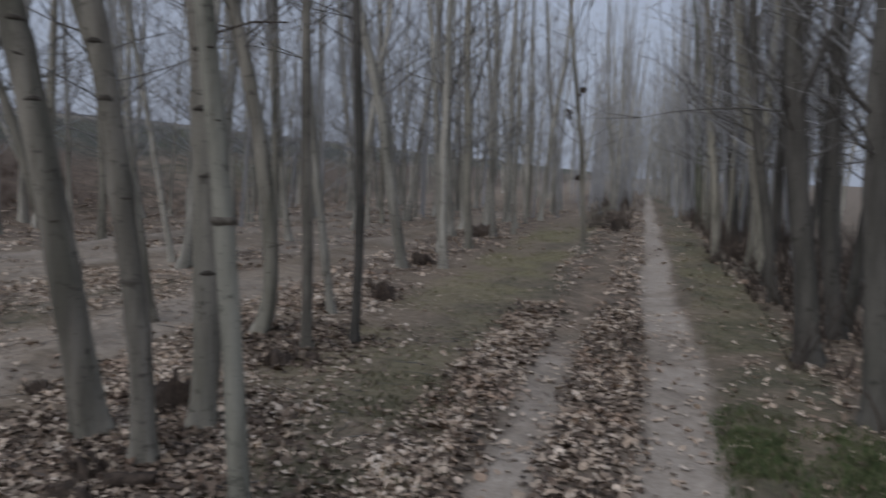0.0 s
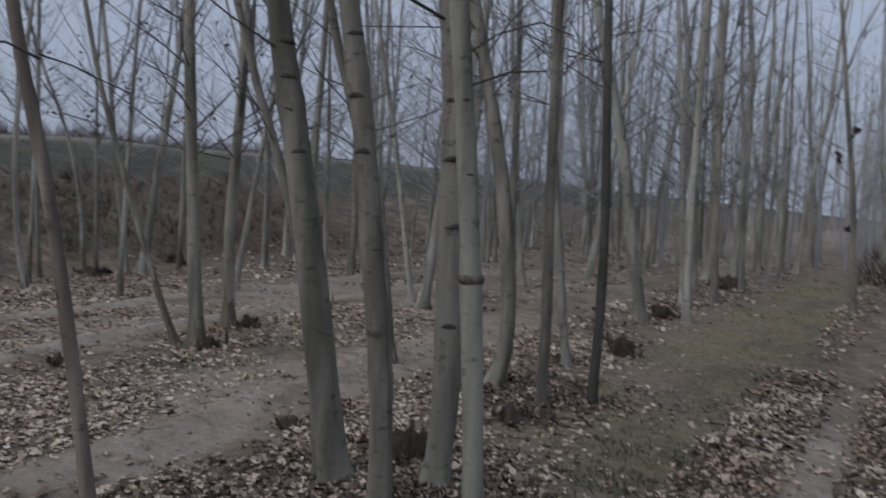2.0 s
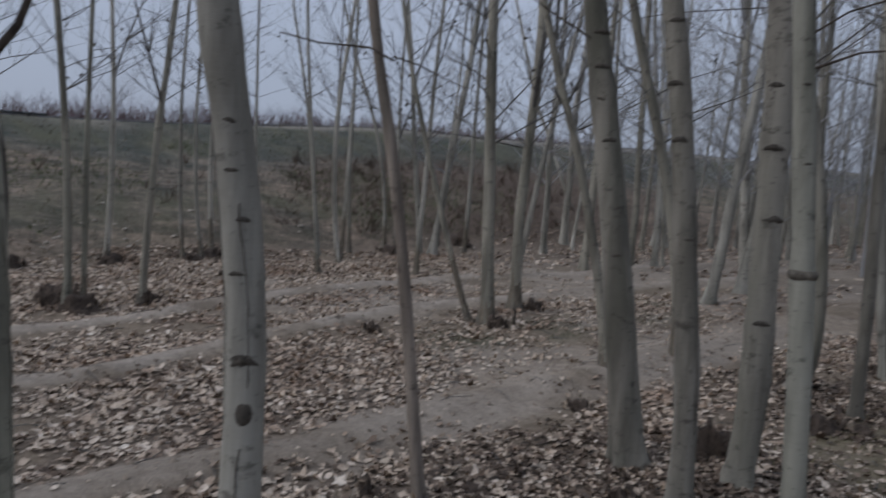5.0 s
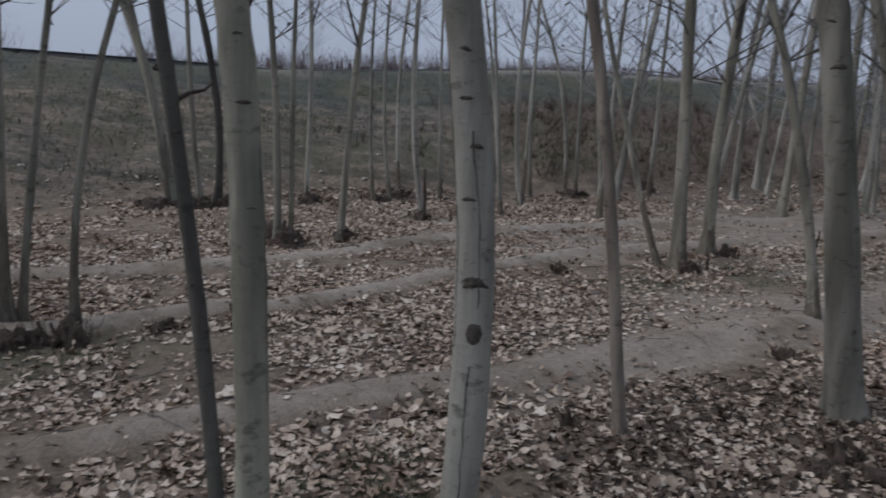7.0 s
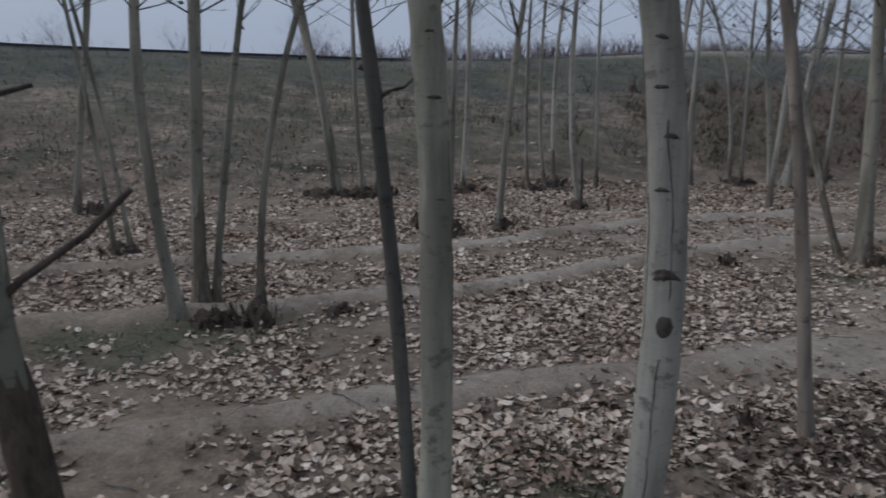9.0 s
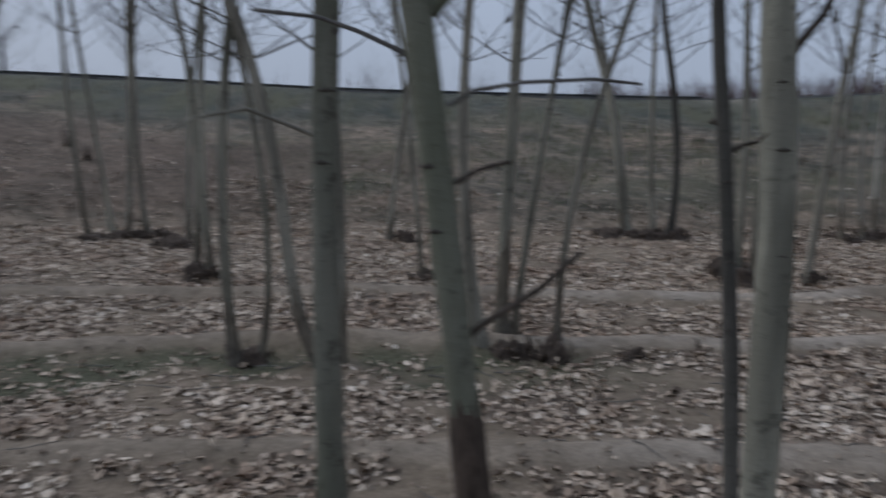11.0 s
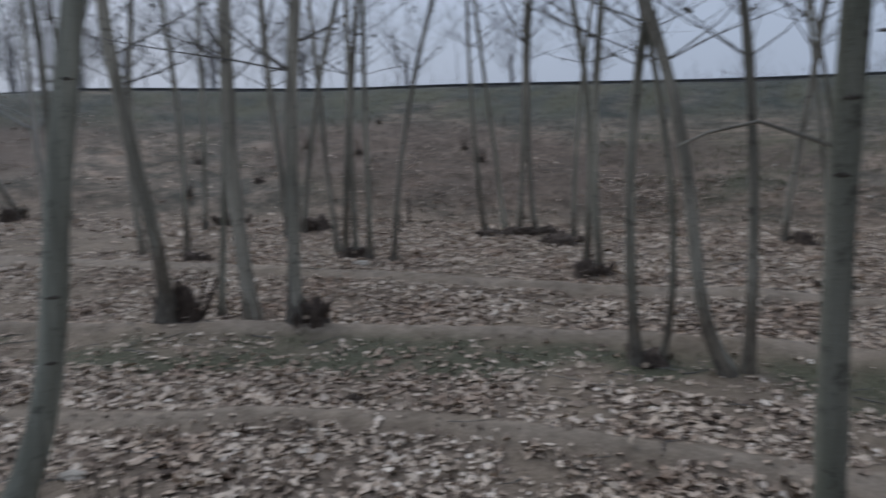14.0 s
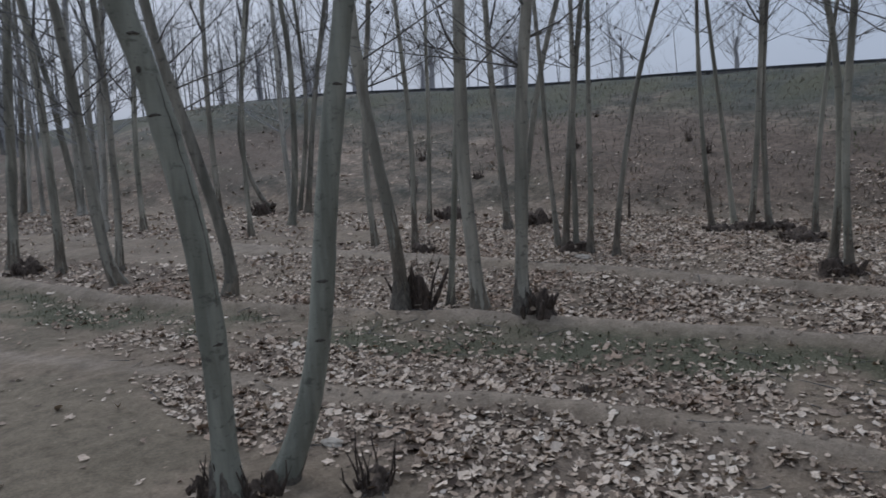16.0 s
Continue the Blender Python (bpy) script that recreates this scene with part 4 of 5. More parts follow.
# a swollen collar where the slim poplar was once girdled
ct, cpts, crad, czs = tree_e
cv, cf = [], []
cj = min(range(len(czs)), key=lambda a: abs(czs[a] - 1.33))
ring = [Vector((cpts[cj].x, cpts[cj].y, 1.33 + d)) for d in (-0.026, -0.018, -0.006, 0.006, 0.013, 0.02)]
tube(ring, [crad[cj] * k for k in (0.9, 1.02, 1.16, 1.2, 1.08, 0.9)], 18, cv, cf)
mesh_object("collar", cv, cf, foot_bark, trunk_of(ct), "dark swollen bark collar")

limb(tree_r[0], [(0.0, -0.13, 1.31), (0.0, -0.09, 1.35), (0.0, -0.02, 1.40), (0.0, 0.03, 1.45)], 0.0052, 0.0038, dead_bark, label="snapped-off bare branch stub")
limb(tree_r[0], [(0.0, -0.17, 1.77), (0.0, -0.22, 1.795), (0.01, -0.30, 1.815), (0.03, -0.45, 1.85)], 0.008, 0.004, bark_moss)
limb(tree_r[0], [(0.0, -0.165, 1.735), (0.0, -0.13, 1.775), (0.0, -0.10, 1.82), (0.0, -0.04, 1.94)], 0.010, 0.006, bark_moss)
limb(tree_r[0], [(0.0, -0.16, 1.655), (0.0, -0.20, 1.69), (0.01, -0.25, 1.712), (0.02, -0.30, 1.728), (0.03, -0.38, 1.735)], 0.004, 0.0022, twig_bark)
limb(tree_r[0], [(0.0, -0.14, 1.625), (0.0, -0.11, 1.644), (0.0, -0.05, 1.655), (0.0, 0.035, 1.66), (0.0, 0.09, 1.655)], 0.0034, 0.0018, twig_bark)
limb(tree_r[0], [(0.0, -0.13, 1.53), (0.0, -0.10, 1.548), (0.0, -0.06, 1.56)], 0.004, 0.0025, dead_bark)
limb(tree_q[0], [(0.02, -0.09, 1.565), (0.04, -0.15, 1.59), (0.06, -0.23, 1.62), (0.10, -0.32, 1.60), (0.12, -0.38, 1.57)], 0.005, 0.003, bark_grey)
limb(tree_j[0], [(-0.02, -0.12, 1.53), (-0.01, -0.08, 1.555), (-0.01, -0.04, 1.565), (-0.01, -0.015, 1.59)], 0.008, 0.003, dead_bark, label="short dark branch stub")
limb(tree_j[0], [(-0.02, -0.13, 1.61), (-0.02, -0.17, 1.62)], 0.010, 0.008, dead_bark, label="short dark branch stub")
limb(tree_jl[0], [(-0.01, -0.05, 1.77), (0.0, 0.0, 1.87), (0.02, 0.06, 1.96), (0.05, 0.12, 2.15)], 0.016, 0.009, dead_bark)
limb(tree_a[0], [(-0.27, -0.24, 2.38), (-0.47, -0.45, 2.55), (-0.68, -0.70, 2.77), (-0.9, -0.95, 3.1)], 0.007, 0.003, dead_bark)
limb(tree_c[0], [(0.0, 0.0, 2.56), (-0.21, -0.14, 2.55), (-0.46, -0.33, 2.53), (-0.6, -0.43, 2.5)], 0.004, 0.002, dead_bark)
limb(tree_e[0], [(-0.12, -0.07, 2.24), (-0.02, -0.01, 2.32), (0.13, 0.06, 2.37), (0.25, 0.12, 2.32)], 0.005, 0.0025, dead_bark)
limb(tree_e[0], [(-0.11, -0.06, 2.11), (0.03, 0.01, 2.17), (0.16, 0.08, 2.18)], 0.006, 0.003, dead_bark)
limb(tree_s[0], [(-0.13, -0.21, 2.12), (-0.18, -0.32, 2.17), (-0.28, -0.52, 2.17), (-0.36, -0.68, 2.2)], 0.006, 0.003, dead_bark)
limb(tree_s[0], [(-0.13, -0.22, 2.14), (-0.07, -0.11, 2.11), (-0.01, -0.01, 2.06), (0.05, 0.08, 2.02)], 0.0045, 0.0025, dead_bark)
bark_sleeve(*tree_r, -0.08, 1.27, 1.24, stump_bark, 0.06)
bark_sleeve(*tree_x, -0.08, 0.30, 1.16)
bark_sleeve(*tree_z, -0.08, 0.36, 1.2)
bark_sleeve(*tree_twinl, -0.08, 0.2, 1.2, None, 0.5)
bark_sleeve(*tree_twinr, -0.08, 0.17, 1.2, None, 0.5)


def hanging_leaves(tree, x, y, z, size):
    """A clump of dead leaves caught on a thin stem."""
    r = random.Random(int(z * 100))
    verts, faces = [], []
    for _ in range(16):
        c = Vector((x, y, z)) + Vector([r.gauss(0, size * 0.4) for _ in range(3)])
        a, b = (Vector([r.uniform(-1, 1) for _ in range(3)]) * size * 0.5 for _ in range(2))
        n = len(verts)
        verts += [tuple(c - a), tuple(c + b * 0.8), tuple(c + a), tuple(c - b)]
        faces += [(n, n + 1, n + 2), (n, n + 2, n + 3)]
    mesh_object("leaf_clump", verts, faces, stump_bark, tree[0], "clump of dead leaves", False)


hanging_leaves(tree_mid, -0.20, -0.02, 3.21, 0.10)
hanging_leaves(tree_mid, -0.45, -0.03, 2.78, 0.10)
hanging_leaves(tree_mid, -0.20, -0.02, 1.47, 0.10)


def row_x(u, y):
    yc = min(max(y, -26), 18)
    c = 0.18 * yc - 0.0055 * yc * yc
    x = u - c
    if y >= 0:
        for _ in range(20):
            x = 0.5 * x + 0.5 * (u - min(1, max(0, (-1.5 - x) / 4)) * c)
    return x


# ---- stumps and suckers ----
STUMPS = []


def stump(x, y, radius, tall, shoots=5, reach=0, label="rotting dark stump with short suckers among leaves"):
    """A ragged, rotten stool with a splintered rim and a few dead suckers."""
    r = random.Random(int(100 * abs(x * 7 + y * 13)))
    ob = new("stump")
    ob.location = (x, y, ground_z(x, y))
    tagged(ob, label, "stump", "old stools between the poplars")
    sides, verts, faces, shoots = 20, [], [], shoots + 6
    ph = [r.uniform(0, 6.28) for _ in range(6)]

    def lump(q, k):
        return 1 + 0.28 * math.sin(2 * q + ph[0] + 0.4 * k) + 0.18 * math.sin(5 * q + ph[1] + k) + 0.12 * math.sin(9 * q + ph[2] - k)

    rim = [tall * max(0.3, 0.65 + 0.2 * math.sin(q + ph[3]) + 0.14 * math.sin(3 * q + ph[4]) + r.uniform(-0.07, 0.07)) for q in [2 * math.pi * s / sides for s in range(sides)]]
    for k, (f, g) in enumerate(((-0.25, 1.6), (0.06, 1.35), (0.3, 1.12), (0.6, 1.0), (0.9, 0.86), (1.0, 0.68), (0.7, 0.3))):
        for s in range(sides):
            q = 2 * math.pi * s / sides
            w = 0.8 * radius * g * lump(q, k * 0.5) * r.uniform(0.9, 1.1)
            verts.append((w * math.cos(q), w * math.sin(q), rim[s] * f + r.uniform(-0.01, 0.01) if f > 0 else -0.05))
    for k in range(6):
        for s in range(sides):
            p, q = k * sides + s, k * sides + (s + 1) % sides
            faces.append((p, q, q + sides, p + sides))
    faces.append(tuple(6 * sides + s for s in range(sides)))
    stool = mesh_object("stool", verts, faces, stump_bark, ob)
    for _ in range(3 + int(radius * 14)):
        # broken stubs of dead stems crowd the stool
        q, d, w = r.uniform(0, 6.28), radius * r.uniform(0.3, 1.35), radius * r.uniform(0.09, 0.22)
        p = Vector((d * math.cos(q), d * math.sin(q), -0.03))
        h = tall * r.uniform(0.35, 1.05)
        tip = p + Vector((0.45 * h * math.cos(q) + r.gauss(0, 0.02), 0.45 * h * math.sin(q) + r.gauss(0, 0.02), h))
        sv, sf = [], []
        tube([p, p.lerp(tip, 0.55) + Vector((r.gauss(0, 0.01), r.gauss(0, 0.01), 0)), tip], [w * 1.3, w, w * 0.6], 6, sv, sf, True)
        mesh_object("stub", sv, sf, stump_bark, stool)
    for _ in range(4 + int(radius * 16)):
        # rotten lumps of root and bark
        bm = bmesh.new()
        bmesh.ops.create_icosphere(bm, subdivisions=2, radius=1.0)
        q, d, w = r.uniform(0, 6.28), radius * r.uniform(0.3, 1.5), radius * r.uniform(0.12, 0.3)
        off = Vector((r.uniform(0, 50), r.uniform(0, 50), r.uniform(0, 50)))
        spot = Vector((d * math.cos(q), d * math.sin(q), tall * r.uniform(0.0, 0.55)))
        for v in bm.verts:
            n = 1 + 0.9 * noise.noise(v.co * 1.3 + off) + 0.5 * noise.noise(v.co * 3.5 + off)
            v.co = spot + Vector((v.co.x * w * n, v.co.y * w * n, v.co.z * max(w, tall * 0.25) * n * 0.9))
        me = bpy.data.meshes.new("root_lump")
        bm.to_mesh(me)
        bm.free()
        me.materials.append(stump_bark)
        new("root_lump", me).parent = stool
    for _ in range(shoots):
        q, d = r.uniform(0, 6.28), radius * r.uniform(0.5, 1.3)
        p = Vector((d * math.cos(q), d * math.sin(q), -0.02))
        h = (reach or tall) * r.uniform(0.7, 1.4)
        tip = p + Vector((0.16 * h * math.cos(q) + r.gauss(0, 0.02), 0.16 * h * math.sin(q) + r.gauss(0, 0.02), h))
        sv, sf = [], []
        if reach:
            bend = p.lerp(tip, 0.5) + Vector((r.gauss(0, 0.012), r.gauss(0, 0.012), 0))
            tube([p, p.lerp(bend, 0.6), bend, tip], [0.008, 0.007, 0.0055, 0.003], 5, sv, sf, True)
            spray(bend, Vector((r.gauss(0, 0.5), r.gauss(0, 0.5), 1)), h * 0.35, 0.0028, r, sv, sf, 3, 0, 0)
        else:
            spray(p, tip - p, h, 0.0045, r, sv, sf, 4, r.randint(0, 3), 1)
        mesh_object("sucker", sv, sf, stump_bark, ob)
    ob["spread"], ob["rise"] = radius, tall
    STUMPS.append(ob)
    return ob


for sx, sy, sr, st, sn in ((-6.9, 6.38, 0.09, 0.16, 2), (-3.4, 1.84, 0.045, 0.10, 3), (-2.81, 3.93, 0.14, 0.20, 4), (-2.94, 8.24, 0.14, 0.24, 4),
                           (-4.0, 18.2, 0.25, 0.30, 5), (-3.89, 3.95, 0.08, 0.09, 3), (-8.86, 1.36, 0.16, 0.24, 3), (-5.43, -0.52, 0.10, 0.18, 4),
                           (-10.2, -2.5, 0.15, 0.18, 4), (-8.6, -9.3, 0.22, 0.25, 5), (-3.34, -3.77, 0.06, 0.05, 2), (-3.98, -6.24, 0.105, 0.44, 8),
                           (-5.93, -8.7, 0.14, 0.16, 8), (-8.4, -11.1, 0.2, 0.25, 5), (-4.33, -5.1, 0.11, 0.24, 9), (-1.9, -12.3, 0.2, 0.25, 6),
                           (-7.0, -15.7, 0.2, 0.3, 5), (-5.0, -2.55, 0.12, 0.10, 9), (-3.26, 7.4, 0.10, 0.14, 3), (-3.7, 17.5, 0.25, 0.35, 5)):
    stump(sx, sy, sr, st, sn)
for sx, sy, sr, st, sn in ((-3.49, 11.8, 0.16, 0.22, 4), (-6.59, 3.86, 0.065, 0.12, 4), (-13.1, 10.0, 0.2, 0.25, 4), (-5.6, 0.04, 0.08, 0.07, 5), (-6.3, 5.25, 0.09, 0.15, 5),
                           (-5.45, -0.8, 0.12, 0.12, 6), (-7.4, -4.05, 0.16, 0.18, 8), (-6.95, -7.0, 0.15, 0.14, 9), (-9.45, -6.1, 0.22, 0.14, 8), (-9.2, -6.4, 0.16, 0.1, 6), (-9.7, -5.8, 0.15, 0.12, 5),
                           (-9.0, -5.2, 0.2, 0.16, 4), (-11.5, 0.3, 0.2, 0.14, 4), (-11.6, 0.62, 0.16, 0.1, 5), (-11.55, 0.95, 0.2, 0.14, 4), (-11.6, 1.3, 0.16, 0.2, 4), (-8.6, 1.5, 0.2, 0.2, 6), (-8.66, 2.25, 0.09, 0.16, 3),
                           (-10.1, 3.8, 0.14, 0.14, 5), (-12.1, 3.8, 0.2, 0.12, 7), (-12.2, 4.2, 0.17, 0.14, 6), (-11.75, 2.6, 0.17, 0.14, 5), (-12.5, 7.9, 0.2, 0.14, 6), (-7.85, -1.8, 0.13, 0.12, 5)):
    stump(sx, sy, sr, st, sn)
stump(-1.17, -4.2, 0.055, 0.10, 3, 0.16, "ragged dark stub at the foot of the twin poplar")
stump(-1.37, -4.04, 0.07, 0.10, 3, 0.14, "ragged dark stub at the foot of the twin poplar")
stump(-1.78, -3.73, 0.08, 0.085, 3, 0.23, "low stool bristling with thin upright suckers")
stump(-2.62, 2.93, 0.08, 0.11, 3, 0, "rotting dark stump beside the pale poplar trunks")


tufts = random.Random(61)
for _ in range(8):
    ty = tufts.uniform(-16, -6)
    stump(row_x(tufts.uniform(-17, -12.3), ty), ty, tufts.uniform(0.03, 0.07), tufts.uniform(0.06, 0.14), 4, tufts.uniform(0.15, 0.5), "small dead shrub stub on the grassy bank")


def log(x, y, length, radius, heading, label):
    """A fallen, rotting length of trunk."""
    r = random.Random(int(50 * abs(x + y)))
    verts, faces = [], []
    d = Vector((math.cos(heading), math.sin(heading), 0))
    pts = [d * length * (k / 6 - 0.5) + Vector((r.gauss(0, 0.012), r.gauss(0, 0.012), radius * 0.75)) for k in range(7)]
    tube(pts, [radius * r.uniform(0.8, 1.1) for _ in pts], 12, verts, faces, True)
    faces.append(tuple(range(11, -1, -1)))
    verts = [tuple(Vector(v) + Vector([r.gauss(0, radius * 0.13) for _ in range(3)])) for v in verts]
    ob = mesh_object("log", verts, faces, stump_bark)
    ob.location = (x, y, ground_z(x, y))
    return tagged(ob, label, "log")


stump(-2.72, 5.15, 0.11, 0.12, 0)
stump(-2.52, 5.3, 0.06, 0.07, 0)
stump(-2.5, 2.66, 0.075, 0.08, 2, 0, "rotten dark stump at the foot of a poplar")
log(-2.33, 2.86, 0.22, 0.035, 0.6, "short rotten dark log at the foot of a poplar")


def stone(x, y, size):
    bm = bmesh.new()
    bmesh.ops.create_icosphere(bm, subdivisions=3, radius=1.0)
    for v in bm.verts:
        n = noise.noise(v.co * 1.4) * 0.35 + noise.noise(v.co * 4) * 0.08
        v.co = Vector((v.co.x * 1.5, v.co.y * 0.9, v.co.z * 0.55)) * size * (1 + n)
    me = bpy.data.meshes.new("stone")
    bm.to_mesh(me)
    bm.free()
    me.materials.append(stone_mat)
    ob = new("stone", me)
    ob.location, ob.rotation_euler = (x, y, ground_z(x, y) + size * 0.3), (0, 0, 1.9)
    tagged(ob, "pale weathered stone lying on bare soil", "stone")


def dead_stem(x, y, tall, lean=0.0, label="thin dead upright stem among the leaves"):
    """A short dead sapling, snapped off, with a stub or two."""
    r = random.Random(int(1000 * abs(x * 3 + y)))
    ob = new("dead_stem")
    ob.location = (x, y, ground_z(x, y))
    tagged(ob, label, "dead stem")
    w = 0.012 + 0.016 * tall
    pts = [Vector((lean * tall * f + r.gauss(0, 0.008), r.gauss(0, 0.008), tall * f - 0.04)) for f in (0, 0.25, 0.5, 0.75, 1.0)]
    verts, faces = [], []
    tube(pts, [w * 1.5, w, w * 0.95, w * 0.85, w * 0.6], 7, verts, faces, True)
    stem = mesh_object("stem", verts, faces, dead_bark, ob)
    for f in (0.55, 0.85):
        q = r.uniform(0, 6.28)
        p = pts[0].lerp(pts[-1], f)
        verts, faces = [], []
        tube([p, p + Vector((0.12 * tall * math.cos(q), 0.12 * tall * math.sin(q), 0.06 * tall))], [w * 0.6, w * 0.35], 5, verts, faces, True)
        mesh_object("stub", verts, faces, dead_bark, stem)


for sx, sy, sh in ((-9.86, 3.72, 0.75), (-12.05, 4.94, 0.42), (-9.71, 4.06, 0.22), (-3.42, 1.87, 0.13), (-6.35, 5.55, 0.22), (-5.75, 0.52, 0.12), (-9.5, -8.1, 0.5), (-8.9, -7.8, 0.3)):
    dead_stem(sx, sy, sh)
dead_stem(-7.13, 8.13, 0.27, 0.05, "short broken stake standing in bare soil")

stone(-1.89, -4.28, 0.045)
stone(-6.6, -6.55, 0.07)


# ---- the wood farther off ----
def wood_kind(k, tall, radius):
    """One bare poplar of the wood, to be planted many times."""
    r = random.Random(500 + k)
    a = r.uniform(0, 6.28)
    lean = r.uniform(0.03, 0.15)
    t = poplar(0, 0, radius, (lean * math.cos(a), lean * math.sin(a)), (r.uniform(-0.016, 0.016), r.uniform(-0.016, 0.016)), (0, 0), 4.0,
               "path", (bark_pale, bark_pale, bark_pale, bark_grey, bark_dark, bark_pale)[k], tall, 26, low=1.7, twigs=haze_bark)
    return t[0]


kinds = [wood_kind(k, 9.0 + 0.5 * k, 0.038 + 0.008 * k) for k in range(6)]
placed = {}
planting = random.Random(77)


def plant(x, y, row, label):
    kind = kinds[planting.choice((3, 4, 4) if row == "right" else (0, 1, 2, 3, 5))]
    m = pose(x, y, ground_z(x, y) - 0.02, 0, 0, planting.uniform(0, 360)) @ Matrix.Diagonal((*[planting.uniform(0.85, 1.15)] * 3, 1))
    if kind.name not in placed:
        placed[kind.name] = True
        kind.matrix_basis = m
        tagged(kind, label, "tree", GROUPS[row])
        return
    ob = copy_thing(kind, m)
    ob.scale = (m.to_scale())
    tagged(ob, label, "tree", GROUPS[row])


for y0 in range(8, 33):
    for u, row in ((-5.6, "second"), (-8.3, "third"), (-11.2, "fourth")):
        if u == -5.6 and y0 < 9:
            continue
        y = y0 + planting.uniform(-0.4, 0.4)
        for _ in range(planting.choice((0, 1, 1, 1, 2))):
            yy = y + planting.gauss(0, 0.25)
            plant(row_x(u + planting.gauss(0, 0.2), yy), yy, row, "bare poplar with grey bark among leaf litter")
for y0 in range(13, 34, 2):
    plant(planting.gauss(-3.0, 0.25) - 0.02 * y0, y0 + planting.uniform(-0.6, 0.6), "path", "bare poplar with grey bark beside the track")
for k in range(20):
    plant(planting.uniform(1.75, 2.9), 4.0 + 1.6 * k + planting.uniform(-0.4, 0.4), "right", "bare poplar, bark toned darker for the shaded side of the track")
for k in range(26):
    plant(planting.gauss(3.3, 0.3), 0.5 + 1.25 * k + planting.uniform(-0.4, 0.4), "right", "bare poplar, bark toned darker for shade deeper in the wood")
for y0 in range(-32, -13):
    for u, row in ((-5.3, "second"), (-8.4, "third"), (-10.9, "fourth")):
        if planting.random() < 0.4:
            y = y0 + planting.uniform(-0.4, 0.4)
            plant(row_x(u + planting.gauss(0, 0.25), y), y, row, "bare poplar with grey bark among leaf litter")


def far_wood(name, spots, label, mat=None, scale=1.0):
    """Poplars too far off to count, joined."""
    sources = []
    for kind in kinds:
        for part in kind.children:
            me = part.data
            co = np.empty(len(me.vertices) * 3)
            me.vertices.foreach_get("co", co)
            me.calc_loop_triangles()
            tri = np.empty(len(me.loop_triangles) * 3, dtype=np.int32)
            me.loop_triangles.foreach_get("vertices", tri)
            co, tri = co.reshape(-1, 3), tri.reshape(-1, 3)
            if part.name.startswith("crown"):
                # so far off a third of the twigs will do
                tri = tri[(np.arange(len(tri)) // 48) % 3 == 0]
                used, tri = np.unique(tri, return_inverse=True)
                co, tri = co[used], tri.reshape(-1, 3).astype(np.int32)
            sources.append((kind.name, part.name.split(".")[0], co, tri))
    for piece, material_ in (("trunk", mat or bark_grey), ("crown", mat or twig_bark)):
        allv, allt, base = [], [], 0
        r2 = random.Random(5)
        for x, y in spots:
            which = kinds[r2.randrange(6)].name
            a, s = r2.uniform(0, 6.28), r2.uniform(0.85, 1.25) * scale
            rot = np.array([[math.cos(a), -math.sin(a), 0], [math.sin(a), math.cos(a), 0], [0, 0, 1]])
            for kname, pname, co, tri in sources:
                if kname == which and pname == piece:
                    allv.append(co @ rot.T * s + np.array([x, y, ground_z(x, y) - 0.05]))
                    allt.append(tri + base)
                    base += len(co)
        me = bpy.data.meshes.new(name)
        v, t = np.concatenate(allv), np.concatenate(allt)
        me.vertices.add(len(v))
        me.vertices.foreach_set("co", v.ravel())
        me.loops.add(t.size)
        me.loops.foreach_set("vertex_index", t.astype(np.int32).ravel())
        me.polygons.add(len(t))
        me.polygons.foreach_set("loop_start", np.arange(0, t.size, 3, dtype=np.int32))
        me.update(calc_edges=True)
        me.materials.append(material_)
        tagged(new(name + ("_stems" if piece == "trunk" else "_twigs"), me), label, "woodland", kind="stuff")


spots = [(planting.uniform(-16, -1.0) if planting.random() < 0.55 else planting.uniform(1.3, 14), planting.uniform(34, 75)) for _ in range(75)]
spots += [(planting.uniform(4.5, 16), planting.uniform(-3, 34)) for _ in range(18)]
spots += [(planting.uniform(-2.0, 2.5), planting.uniform(58, 85)) for _ in range(26)]
spots += [(planting.uniform(-7, 7), planting.uniform(75, 120)) for _ in range(24)]
spots += [(planting.choice((-1.5, 1.6)) + planting.gauss(0, 0.2), planting.uniform(36, 60)) for _ in range(30)]
spots += [(planting.uniform(-9, 4), planting.uniform(-60, -32)) for _ in range(22)]
far_wood("far_wood", spots, "distant bare poplar wood along the track", bark_pale)


# ---- on top of the embankment ----
def strip(name, u0, u1, lift0, lift1, y0, y1, mat, label, category, kind="structure", step=1.0):
    """A long low kerb-like strip that follows the crest."""
    ys = np.arange(y0, y1 + 0.01, step)
    verts, faces = [], []
    for y in ys:
        for u, l in ((u0, lift0 - 0.3), (u0, lift1), (u1, lift1), (u1, lift0 - 0.3)):
            x = row_x(u, float(y))
            verts.append((x, float(y), float(bank(np.array(u), np.array(float(y)))) + l))
    for k in range(len(ys) - 1):
        for s in range(4):
            p, q = 4 * k + s, 4 * k + (s + 1) % 4
            faces.append((p, q, q + 4, p + 4))
    faces += [(0, 1, 2, 3), tuple(4 * (len(ys) - 1) + s for s in (3, 2, 1, 0))]
    return tagged(mesh_object(name, verts, faces, mat, shade=False), label, category, kind=kind)


strip("road", -27.0, -20.4, 0.0, 0.06, -60, 60, asphalt_mat, "pale worn road along the embankment top", "road")
rail = new("guard_rail")
rail.location = (row_x(-20.2, -5), -5, 0)
tagged(rail, "low dark steel guard rail along the embankment top", "guard rail")
inv_rail = Matrix.Translation(rail.location).inverted()


